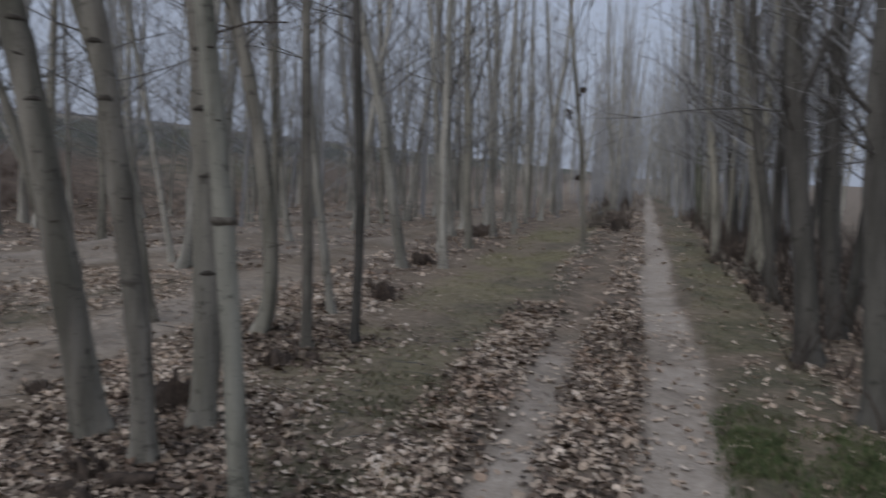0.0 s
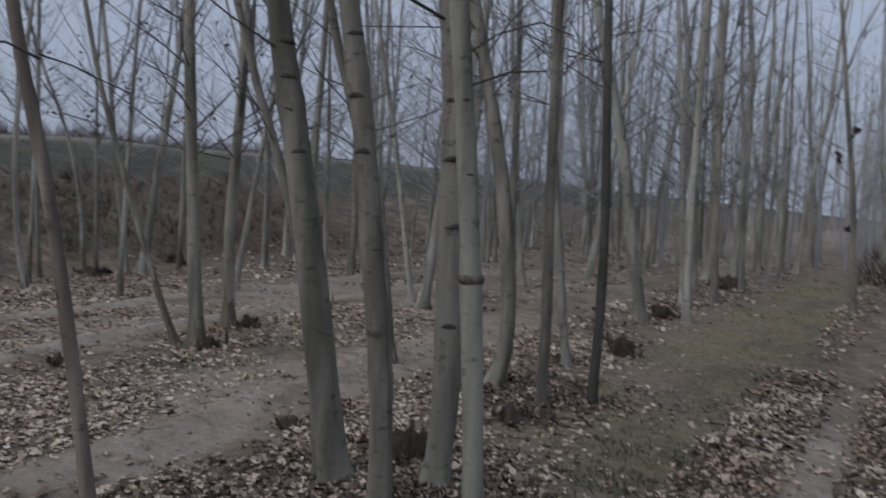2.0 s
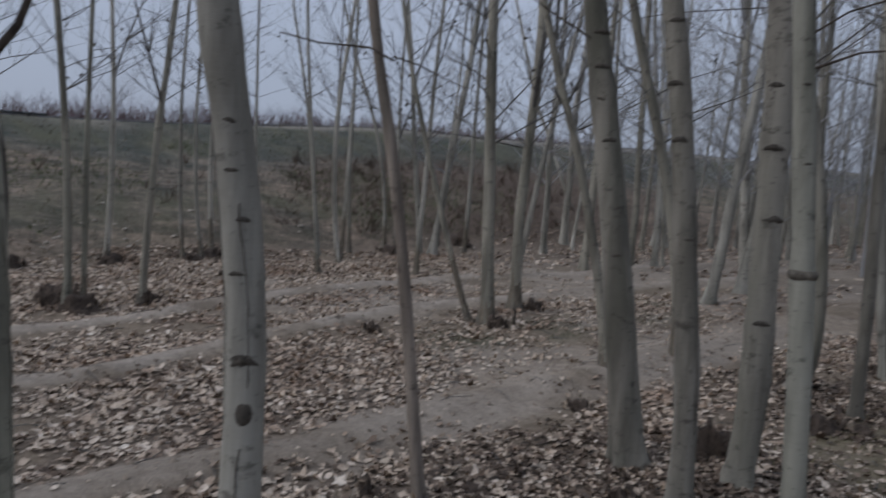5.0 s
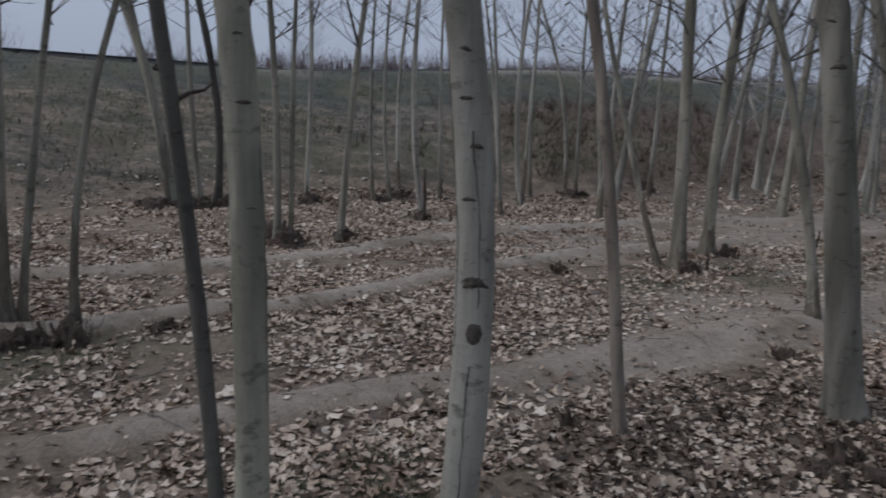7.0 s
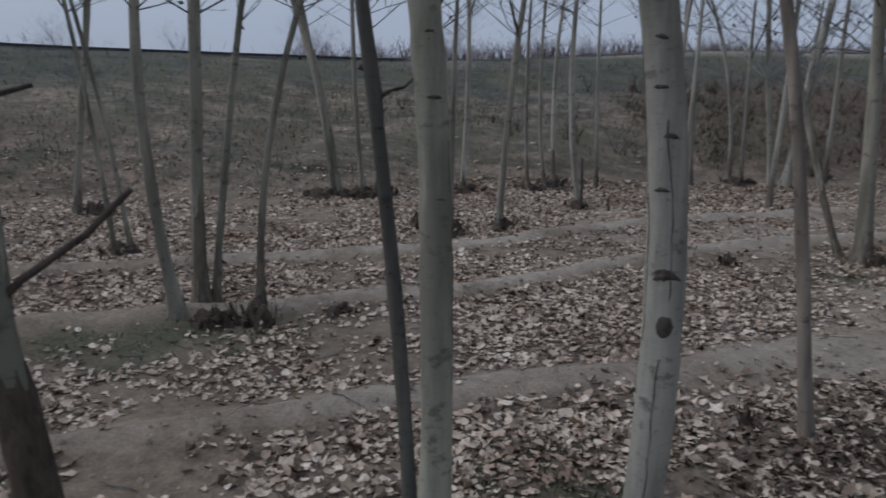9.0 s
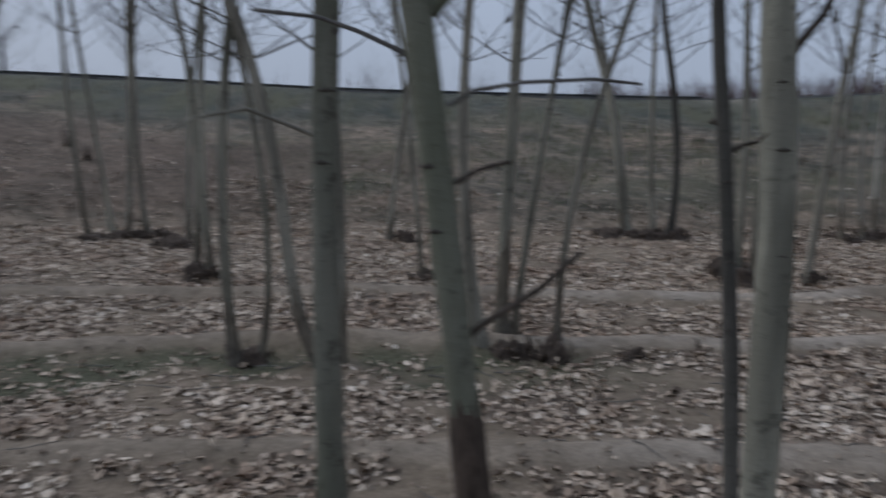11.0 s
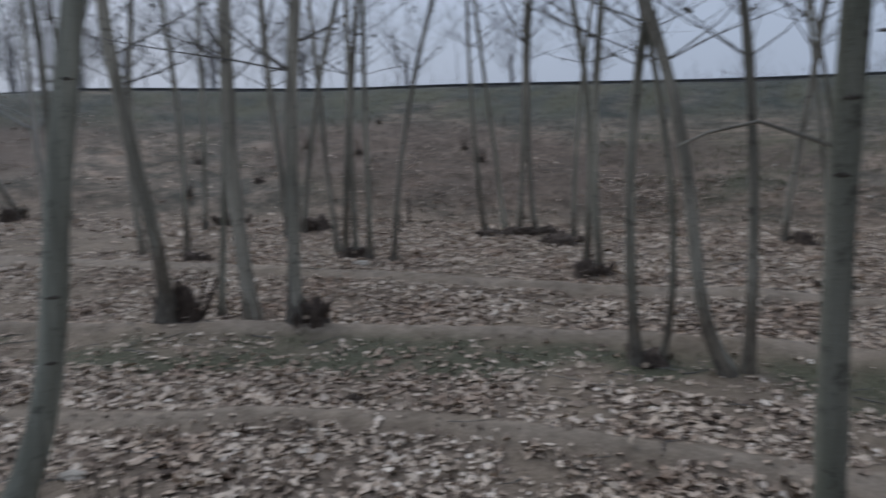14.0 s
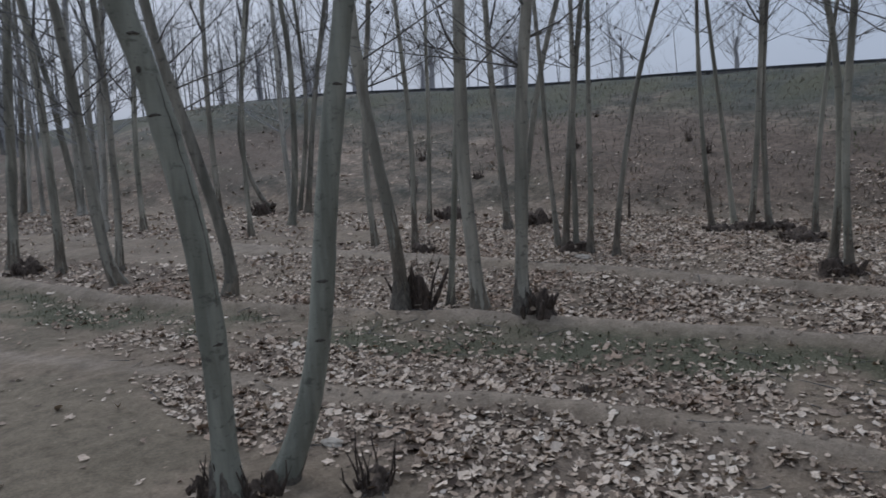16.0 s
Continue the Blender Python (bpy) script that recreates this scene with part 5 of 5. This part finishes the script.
def rail_bar():
    verts, faces = [], []
    ys = np.arange(-24, 3.6, 0.8)
    for y in ys:
        zc = float(bank(np.array(-20.2), np.array(y))) + 0.07
        for dx, dz in ((0.0, -0.03), (0.015, -0.014), (0.0, 0.0), (0.015, 0.014), (0.0, 0.03), (-0.015, 0.03), (-0.015, -0.03)):
            verts.append((row_x(-20.2, float(y)) + dx, float(y), zc + dz))
    n = 7
    for k in range(len(ys) - 1):
        for s in range(n):
            p, q = k * n + s, k * n + (s + 1) % n
            faces.append((p, q, q + n, p + n))
    ob = mesh_object("rail", verts, faces, rail_mat, rail, shade=False)
    ob.matrix_parent_inverse = inv_rail
    for y in np.arange(-23.6, 3.4, 2.4):
        z0 = float(bank(np.array(-20.2), np.array(y)))
        x = row_x(-20.25, float(y))
        bm = bmesh.new()
        bmesh.ops.create_cube(bm, size=1.0, matrix=Matrix.Translation((x, y, z0 - 0.08)) @ Matrix.Diagonal((0.05, 0.08, 0.36, 1)))
        me = bpy.data.meshes.new("post")
        bm.to_mesh(me)
        bm.free()
        me.materials.append(rail_mat)
        post = new("post", me)
        post.parent = rail
        post.matrix_parent_inverse = inv_rail


rail_bar()


def bush_strip(name, n, place, tall, label, mat, stout=0.014, twigs=3, stems=4):
    """A tangle of bare stems."""
    r = random.Random(n)
    verts, faces = [], []
    for _ in range(n):
        x, y, h = place(r)
        z = ground_z(x, y)
        for _ in range(stems):
            q = r.uniform(0, 6.28)
            spray((x, y, z - 0.05), (0.5 * math.cos(q), 0.5 * math.sin(q), 1), h * tall * r.uniform(0.6, 1.1), stout, r, verts, faces, 3, twigs, 1)
    ob = mesh_object(name, verts, faces, mat, shade=False)
    return tagged(ob, label, "hedge", kind="stuff")


def hedge_place(r):
    y = r.uniform(0.5, 34)
    return row_x(r.uniform(-30, -27.5), y), y, r.uniform(0.75, 1.05)


bush_strip("hedge", 800, hedge_place, 1.0, "bare reddish-brown hedge beyond the embankment road", hedge_bark, 0.017, 2, 4)


def brush_place(r):
    y = r.gauss(11, 3.2)
    return row_x(r.uniform(-16.5, -12.2), y), y, r.uniform(0.4, 1.0)


bush_strip("brush", 300, brush_place, 0.5, "low tangled brown dry brush on the embankment slope", brush_bark, 0.009, 4, 4)


def far_bush_place(r):
    y = r.uniform(-40, 2)
    return row_x(r.uniform(-48, -40), y), y, r.choice((0.4, 0.5, 1.0))


bush_strip("scrub", 110, far_bush_place, 1.6, "low bare scrub beyond the embankment road", hedge_bark)


def bare_tree(x, y, tall, label):
    """A broad bare tree with a short bole and a rounded crown of fine twigs."""
    r = random.Random(int(abs(x * 3 + y)))
    ob = new("bare_tree")
    ob.location = (x, y, ground_z(x, y))
    tagged(ob, label, "tree", "bare trees beyond the embankment")
    verts, faces = [], []
    pts = [Vector((0.02 * k * r.uniform(-1, 1), 0.02 * k * r.uniform(-1, 1), tall * 0.08 * k - 0.1)) for k in range(6)]
    tube(pts, [tall * 0.022 * (1.15 - 0.12 * k) for k in range(6)], 8, verts, faces)
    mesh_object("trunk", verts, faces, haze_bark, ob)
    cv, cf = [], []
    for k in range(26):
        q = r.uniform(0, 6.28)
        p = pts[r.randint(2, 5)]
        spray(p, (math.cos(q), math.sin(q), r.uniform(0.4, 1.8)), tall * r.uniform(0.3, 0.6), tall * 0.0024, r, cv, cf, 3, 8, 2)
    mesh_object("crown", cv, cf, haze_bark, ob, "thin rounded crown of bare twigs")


for bx, by, bt in ((-60, 14, 6.5), (-62, 20, 5.0), (-55, -6, 4.0), (-58, 2.5, 5.5), (-64, 5.0, 5.0), (-48, -22, 6.5), (-44, -26, 7.5), (-38, -30, 7.0), (-33, -34, 8.0), (-28, -36, 8.5),
                   (-24, -38, 8.0), (-52, 32, 5.0), (-60, 40, 6.0), (-56, -14, 4.5), (-40, -42, 8.0), (-20, -42, 9.0), (-16, -46, 9.0), (-26, -46, 8.5), (-32, -42, 8.0), (-12, -44, 9.0), (-8, -50, 9.5), (-22, -52, 9.0), (-36, -38, 7.5), (-30, -54, 9.0)):
    bare_tree(bx, by, bt, "distant bare broad-crowned tree behind the embankment")


def under_place(r):
    y = r.uniform(3.5, 30)
    return r.choice((r.gauss(1.9, 0.3), r.uniform(2.4, 5.0))), y, r.uniform(0.5, 1.3)


bush_strip("undergrowth", 300, under_place, 0.7, "dark tangled undergrowth below the poplars by the track", scrub_bark)


def thicket(name, spots, tall, label, mat):
    """Slim stems with a haze of bare twigs from knee height to the top, joined."""
    r = random.Random(len(spots) + 4)
    verts, faces = [], []
    for x, y in spots:
        h, z = tall * r.uniform(0.7, 1.2), ground_z(x, y)
        lean = (r.gauss(0, 0.05), r.gauss(0, 0.05))
        pts = [Vector((x + lean[0] * h * k / 5, y + lean[1] * h * k / 5, z - 0.1 + h * k / 5)) for k in range(6)]
        tube(pts, [0.045 * (1 - 0.17 * k) for k in range(6)], 5, verts, faces)
        for _ in range(12):
            f = r.uniform(0.1, 0.98)
            p = pts[0].lerp(pts[5], f)
            q = r.uniform(0, 6.28)
            spray(p, (math.cos(q), math.sin(q), r.uniform(0.3, 1.2)), r.uniform(0.7, 1.9) * (1.2 - 0.6 * f), 0.009, r, verts, faces, 3, 4, 1)
    return tagged(mesh_object(name, verts, faces, mat, shade=False), label, "woodland", kind="stuff")


haze = random.Random(12)
thick_spots = [(haze.uniform(2.4, 5.5), haze.uniform(6, 45)) for _ in range(46)]
thick_spots += [(haze.uniform(-4.5, -1.4), haze.uniform(26, 60)) for _ in range(16)]
thick_spots += [(haze.uniform(1.6, 4.0), haze.uniform(30, 70)) for _ in range(24)]
thick_spots += [(row_x(haze.choice((-5.6, -8.3, -11.2)) + haze.gauss(0, 0.3), yy), yy) for yy in [haze.uniform(16, 42) for _ in range(18)]]
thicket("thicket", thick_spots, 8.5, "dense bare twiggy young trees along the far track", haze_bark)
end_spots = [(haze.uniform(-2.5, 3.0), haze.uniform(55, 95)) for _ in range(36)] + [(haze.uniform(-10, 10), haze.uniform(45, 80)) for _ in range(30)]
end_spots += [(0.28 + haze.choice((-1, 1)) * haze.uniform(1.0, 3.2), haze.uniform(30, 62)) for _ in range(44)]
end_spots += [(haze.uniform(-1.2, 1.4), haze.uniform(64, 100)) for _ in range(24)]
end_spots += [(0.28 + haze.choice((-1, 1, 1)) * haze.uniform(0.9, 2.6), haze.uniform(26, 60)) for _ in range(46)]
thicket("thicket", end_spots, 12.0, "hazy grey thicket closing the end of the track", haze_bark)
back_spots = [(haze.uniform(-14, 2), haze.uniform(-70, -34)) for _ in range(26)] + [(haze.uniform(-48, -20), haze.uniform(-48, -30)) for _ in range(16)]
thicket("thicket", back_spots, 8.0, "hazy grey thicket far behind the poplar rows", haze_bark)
clump_spots = [(haze.uniform(-25, -6), haze.uniform(-52, -41)) for _ in range(70)]
thicket("thicket", clump_spots, 7.5, "dark bare clump of trees beyond the embankment", twig_bark)


def verge_place(r):
    y, x = (r.gauss(23, 0.8), r.gauss(-0.95, 0.35)) if r.random() < 0.5 else (r.gauss(40, 3), r.gauss(-1.3, 0.5))
    return x, y, r.uniform(0.5, 1.0)


bush_strip("bush", 60, verge_place, 1.0, "bare brown bushes beside the far track", scrub_bark)


def clods():
    """Crumbs of soil and short dead twigs lying about the field."""
    r = np.random.default_rng(19)
    n = 15000
    x, y = r.uniform(-11, -1.6, n), r.uniform(-9, 8, n)
    s = r.uniform(0.003, 0.012, n) * r.choice((1.0, 1.0, 1.0, 1.9), n)
    lump = np.array([(-1, -0.7, -0.5), (0.9, -1, -0.5), (1, 0.8, -0.5), (-0.8, 1, -0.5), (-0.2, 0.1, 0.7), (0.4, -0.2, 0.5)])
    tri = np.array([(0, 1, 5), (0, 5, 4), (1, 2, 5), (2, 4, 5), (2, 3, 4), (3, 0, 4)])
    v = np.einsum("nij,pj->npi", turns(n, r, 0.3), lump) * s[:, None, None] + np.stack([x, y, height(x, y) + s * 0.4], 1)[:, None, :]
    t = (np.arange(n)[:, None, None] * 6 + tri[None]).reshape(-1, 3)
    tagged(new("soil_clods", fast_mesh("soil_clods", v.reshape(-1, 3), t, clod_mat)), "crumbled brown soil clods strewn over the field", "soil clods", kind="stuff")
    # broken bits of leaf
    n = 22000
    x, y = r.uniform(-9.5, -0.6, n), r.uniform(-9, 8, n)
    keep = ((x < -2.0) | (y > -2.5)) & (r.random(n) < 0.1 + 0.6 * litter_at(x, y))
    x, y, n = x[keep], y[keep], int(keep.sum())
    s = r.uniform(0.005, 0.016, n)
    bit = np.array([(-1, -0.3, 0.1), (0.3, -0.9, 0.0), (1, 0.4, 0.15), (-0.2, 0.8, 0.25)])
    tri = np.array([(0, 1, 2), (0, 2, 3)])
    v = np.einsum("nij,pj->npi", turns(n, r, 0.25), bit) * s[:, None, None] + np.stack([x, y, height(x, y) + 0.004], 1)[:, None, :]
    t = (np.arange(n)[:, None, None] * 4 + tri[None]).reshape(-1, 3)
    tagged(new("leaf_crumbs", fast_mesh("leaf_crumbs", v.reshape(-1, 3), t, leaf_dry)), "broken bits of dry leaf strewn over bare soil", "fallen leaves", kind="stuff")
    verts, faces = [], []
    q = random.Random(8)
    for _ in range(700):
        x, y, a, long = q.uniform(-10, -1.4), q.uniform(-8, 7), q.uniform(0, 6.28), q.uniform(0.06, 0.3)
        pts = []
        for k in range(4):
            px, py = x + long * k / 3 * math.cos(a) + q.gauss(0, 0.006), y + long * k / 3 * math.sin(a) + q.gauss(0, 0.006)
            pts.append(Vector((px, py, ground_z(px, py) + 0.008 + 0.006 * k * q.random())))
        w = q.uniform(0.002, 0.0045)
        tube(pts, [w, w, w * 0.8, w * 0.5], 4, verts, faces)
    tagged(mesh_object("fallen_twigs", verts, faces, twig_bark), "thin dead grey twigs fallen among the leaves", "twigs", kind="stuff")


def rubble():
    """Pale bits of stone strewn at the foot of the bank."""
    r = np.random.default_rng(9)
    n = 70
    x, y = r.normal(-12.6, 0.7, n), r.normal(0.6, 2.6, n)
    s = r.uniform(0.015, 0.05, n)
    cube = np.array([(-1, -1, -1), (1, -0.8, -1), (0.9, 1, -1), (-1, 0.9, -1), (-0.7, -0.6, 0.6), (0.6, -0.5, 0.5), (0.5, 0.7, 0.7), (-0.6, 0.6, 0.4)]) * np.array([1, 0.8, 0.5])
    tri = np.array([(0, 2, 1), (0, 3, 2), (4, 5, 6), (4, 6, 7), (0, 1, 5), (0, 5, 4), (1, 2, 6), (1, 6, 5), (2, 3, 7), (2, 7, 6), (3, 0, 4), (3, 4, 7)])
    v = np.einsum("nij,pj->npi", turns(n, r, 0.25), cube) * s[:, None, None] + np.stack([x, y, height(x, y) + s * 0.25], 1)[:, None, :]
    t = (np.arange(n)[:, None, None] * 8 + tri[None]).reshape(-1, 3)
    tagged(new("rubble", fast_mesh("rubble", v.reshape(-1, 3), t, stone_mat)), "pale stone rubble strewn at the bank's foot", "rubble", kind="stuff")

# ---- fallen leaves ----
def leaf_shapes():
    """Six dry poplar leaves, hearts with a drawn-out tip and ragged lobed ones, each about a folded rib, flat to rolled: points, and triangles."""
    shapes = []
    r = np.random.default_rng(3)
    for k in range(6):
        n = 10 if k % 2 else 7
        q = np.linspace(-np.pi, np.pi, n, endpoint=False)
        if k % 2:
            rim = np.where(np.arange(n) % 2, 0.53, 0.32) * (1 + 0.25 * np.cos(q)) * (0.85 + 0.3 * r.random(n))
        else:
            rim = (0.40 + 0.20 * np.exp(-(q / 0.45) ** 2) - 0.10 * np.exp(-((np.abs(q) - np.pi) / 0.4) ** 2)) * (0.84 + 0.3 * r.random(n))
        x, y = rim * np.cos(q), rim * np.sin(q) * 0.95
        roll = (0.05, 0.15, 0.35, 0.6, 0.2, 0.9)[k]
        z = roll * (np.abs(y) * 0.55 + y * y * 0.8) + (0.15, -0.2, 0.35, -0.15, 0.4, 0.2)[k] * x * x + 0.05 * r.standard_normal(n)
        y = y * (1 - 0.3 * roll)
        pts = np.concatenate([[[0, 0, 0]], np.stack([x, y, z], 1)])
        tris = np.array([(0, 1 + i, 1 + (i + 1) % n) for i in range(n)])
        shapes.append((pts, tris))
    return shapes


LEAVES = leaf_shapes()


def fast_mesh(name, verts, tris, mat):
    me = bpy.data.meshes.new(name)
    me.vertices.add(len(verts))
    me.vertices.foreach_set("co", np.ascontiguousarray(verts, dtype=np.float32).ravel())
    me.loops.add(tris.size)
    me.loops.foreach_set("vertex_index", np.ascontiguousarray(tris, dtype=np.int32).ravel())
    me.polygons.add(len(tris))
    me.polygons.foreach_set("loop_start", np.arange(0, tris.size, 3, dtype=np.int32))
    me.update(calc_edges=True)
    me.materials.append(mat)
    return me


def turns(n, r, tilt):
    """n random turns: any heading, and a tilt up to that many radians."""
    a, b, c = r.uniform(0, 6.283, n), r.normal(0, tilt, n), r.normal(0, tilt, n)
    ca, sa, cb, sb, cc, sc = np.cos(a), np.sin(a), np.cos(b), np.sin(b), np.cos(c), np.sin(c)
    m = np.empty((n, 3, 3))
    m[:, 0] = np.stack([ca * cb, ca * sb * sc - sa * cc, ca * sb * cc + sa * sc], 1)
    m[:, 1] = np.stack([sa * cb, sa * sb * sc + ca * cc, sa * sb * cc - ca * sc], 1)
    m[:, 2] = np.stack([-sb, cb * sc, cb * cc], 1)
    return m


def scatter_leaves(name, n, x0, x1, y0, y1, seed, size, label, mat=leaf_dry, density=None):
    r = np.random.default_rng(seed)
    x, y = r.uniform(x0, x1, n), r.uniform(y0, y1, n)
    keep = r.random(n) < np.clip((density or litter_at)(x, y), 0, 1)
    x, y = x[keep], y[keep]
    z = height(x, y)
    allv, allt, base = [], [], 0
    which = r.integers(0, len(LEAVES), len(x))
    for k in range(len(LEAVES)):
        sel = which == k
        m = int(sel.sum())
        pts, tris = LEAVES[k]
        s = size * np.clip(r.lognormal(-0.18, 0.32, m), 0.35, 1.6)
        v = np.einsum("nij,pj->npi", turns(m, r, 0.2), pts) * s[:, None, None]
        v[:, :, 2] *= r.uniform(0.5, 1.5, m)[:, None]
        low = v[:, :, 2].min(1)
        v += np.stack([x[sel], y[sel], z[sel] - low * 0.75 + r.uniform(0.0, 0.012, m)], 1)[:, None, :]
        t = (np.arange(m)[:, None, None] * len(pts) + tris[None]) + base
        allv.append(v.reshape(-1, 3))
        allt.append(t.reshape(-1, 3))
        base += m * len(pts)
    me = fast_mesh(name, np.concatenate(allv), np.concatenate(allt), mat)
    return tagged(new(name, me), label, "fallen leaves", kind="stuff")


FEET = ((-2.98, 3.38), (-2.45, 3.12), (-2.46, 3.66), (-1.69, 2.78), (-2.72, 5.65), (-3.0, 2.5), (-2.2, 2.0), (-2.8, 1.95), (-2.55, 2.4), (-3.42, 6.11), (-2.46, 6.09))


def wet_at(x, y):
    """Dark sodden leaves gather along the track and round the feet of the trees beside it."""
    near = np.zeros(len(x))
    for fx, fy in FEET:
        near = np.maximum(near, 1 - smooth(np.hypot(x - fx, y - fy), 0.3, 0.9))
    along = (band(x, -0.5, 0.05, 0.1) + band(x, -1.4, -0.85, 0.15)) * smooth(y, -0.6, 0.6)
    near = near * (1 - 0.8 * band(x, -2.3, -1.42, 0.15) * smooth(y, 3.6, 4.4))
    return np.clip(np.maximum(0.5 * along, 0.85 * near) * smooth(fbm(x, y, 0.5, 33), 0.2, 0.5), 0, 1)


def dry_at(x, y):
    return litter_at(x, y) * (1 - 0.8 * wet_at(x, y))


def strip_at(x, y):
    return dry_at(x, y) * np.where(x > 0.4, band(x, -1.0, 2.6, 0.3) * smooth(y + 0.8 * fbm(x, y, 0.9, 48), 0.2, 2.2), 1)


def field_at(x, y):
    return dry_at(x, y) * np.where((x < -1.0) | (y < -0.5), 1, 0)


scatter_leaves("leaf_litter", 265000, -12.5, 0.6, -10.0, 9.0, 21, 0.051, "dry tan and brown poplar leaves strewn between the furrows", density=field_at)
scatter_leaves("leaf_litter", 34000, -14.0, 3.5, 9.0, 34.0, 22, 0.085, "dry brown leaves strewn along the wooded track")
scatter_leaves("leaf_litter", 38000, -11.5, 0.5, -30.0, -10.0, 23, 0.08, "dry tan leaves strewn between the farther poplars")
scatter_leaves("leaf_litter", 34000, -1.6, 3.0, -0.5, 9.0, 24, 0.056, "dry curled leaves in strips along the track", density=strip_at)
scatter_leaves("leaf_litter", 56000, -4.0, 0.3, -0.5, 9.0, 26, 0.052, "dark sodden leaves along the track and round tree feet", leaf_wet, wet_at)


def lodged_leaves():
    """A few leaves have come to rest on and against every stump."""
    r = random.Random(91)
    shapes = [fast_mesh("leaf", pts, tris, leaf_single) for pts, tris in LEAVES]
    for ob in STUMPS:
        for _ in range(7):
            leaf = new("leaf", r.choice(shapes))
            leaf.parent = ob
            q, d = r.uniform(0, 6.28), ob["spread"] * r.uniform(0.3, 1.8)
            s, high = r.uniform(0.045, 0.075), max(0.012, ob["rise"] * 0.55 * (1.1 - d / (1.8 * ob["spread"])))
            leaf.matrix_basis = Matrix.LocRotScale((d * math.cos(q), d * math.sin(q), high), Euler((r.gauss(0, 0.5), r.gauss(0, 0.5), r.uniform(0, 6.28))), (s, s, s))


def single_leaves():
    """The larger leaves that lie nearest, each by itself."""
    heap = scatter_leaves("leaf_litter", 2500, -4.2, -1.6, -5.5, 5.0, 25, 0.066, "larger curled pale leaves on top of the litter", density=dry_at)
    kinds = []
    for pts, tris in LEAVES:
        me = fast_mesh("leaf", pts, tris, leaf_single)
        kinds.append(me)
    r = np.random.default_rng(31)
    made = 0
    while made < 280:
        x, y = r.uniform(-4.0, -1.7), r.uniform(-5.5, 5.0)
        if r.random() > float(dry_at(np.array([x]), np.array([y]))[0]):
            continue
        ob = new("leaf", kinds[made % len(kinds)])
        ob.parent = heap
        s = r.uniform(0.055, 0.08)
        ob.matrix_basis = Matrix.LocRotScale((x, y, ground_z(x, y) + 0.018), Euler((r.normal(0, 0.3), r.normal(0, 0.3), r.uniform(0, 6.28))), (s, s, s * 1.2))
        made += 1


def scatter_blades(name, n, x0, x1, y0, y1, seed, density, tall, mat, label, category="grass"):
    r = np.random.default_rng(seed)
    x, y = r.uniform(x0, x1, n), r.uniform(y0, y1, n)
    keep = r.random(n) < density(x, y)
    x, y = x[keep], y[keep]
    m = len(x)
    z = height(x, y)
    h, q = r.uniform(0.4, 1.2, m) * tall, r.uniform(0, 6.283, m)
    lx, ly = r.normal(0, 0.45, m) * h, r.normal(0, 0.45, m) * h
    w = 0.05 * h + 0.0025
    ox, oy = np.cos(q) * w, np.sin(q) * w
    v = np.empty((m, 5, 3))
    v[:, 0] = np.stack([x - ox, y - oy, z - 0.01], 1)
    v[:, 1] = np.stack([x + ox, y + oy, z - 0.01], 1)
    v[:, 2] = np.stack([x + lx * 0.4 + ox * 0.8, y + ly * 0.4 + oy * 0.8, z + h * 0.6], 1)
    v[:, 3] = np.stack([x + lx * 0.4 - ox * 0.8, y + ly * 0.4 - oy * 0.8, z + h * 0.6], 1)
    v[:, 4] = np.stack([x + lx, y + ly, z + h], 1)
    t = np.array([(0, 1, 2), (0, 2, 3), (3, 2, 4)])
    tris = (np.arange(m)[:, None, None] * 5 + t[None]).reshape(-1, 3)
    return tagged(new(name, fast_mesh(name, v.reshape(-1, 3), tris, mat)), label, category, kind="stuff")


scatter_blades("moss_grass", 60000, -7.5, 1.8, -12, 12, 41, lambda x, y: moss_at(x, y) * 0.8, 0.035, grass_blade, "short green grass and moss on the bare soil")
scatter_blades("moss_grass", 45000, -3.6, 1.5, 0.2, 5.2, 43, lambda x, y: np.clip(moss_at(x, y) * 1.3 - 0.15, 0, 1), 0.04, grass_blade, "tufts of green grass beside the track")
scatter_blades("bank_grass", 95000, -26, -10, -34, 34, 42, lambda x, y: 0.75 * band(across(x, y), CREST - 0.5, -12.0, 0.6), 0.075, dry_grass, "low dry brown and green grass on the embankment")


def straw_blades_at(x, y):
    return 0.6 * straw_at(x, y)


def lush_at(x, y):
    """Two live green tufts beside the track."""
    near = band(x, 0.55, 0.9, 0.12) * band(y, 3.5, 5.1, 0.4) + 0.8 * band(x, 1.05, 1.5, 0.15) * band(y, 3.3, 4.8, 0.4)
    return np.clip(near * smooth(fbm(x, y, 0.35, 47), 0.25, 0.5), 0, 1)


scatter_blades("straw_grass", 60000, -2.9, 1.7, 3.5, 24, 45, straw_blades_at, 0.035, straw_blade, "yellowed short grass beside the track")
scatter_blades("moss_grass", 26000, 0.3, 1.8, 2.8, 5.8, 46, lush_at, 0.045, grass_green, "fresh green grass tufts at the edge of the track")


def green_at(x, y):
    """Patches of live grass on the slope."""
    u = across(x, y)
    return 0.8 * band(u, -18.5, -12.2, 0.5) * smooth(fbm(x, y, 2.4, 15), 0.5, 0.64) * (0.35 + 0.65 * band(y, 0.5, 12, 2.0))


scatter_blades("bank_grass", 60000, -20, -10, -14, 16, 44, green_at, 0.09, grass_green, "patches of short green grass on the embankment")
single_leaves()
lodged_leaves()
clods()
rubble()
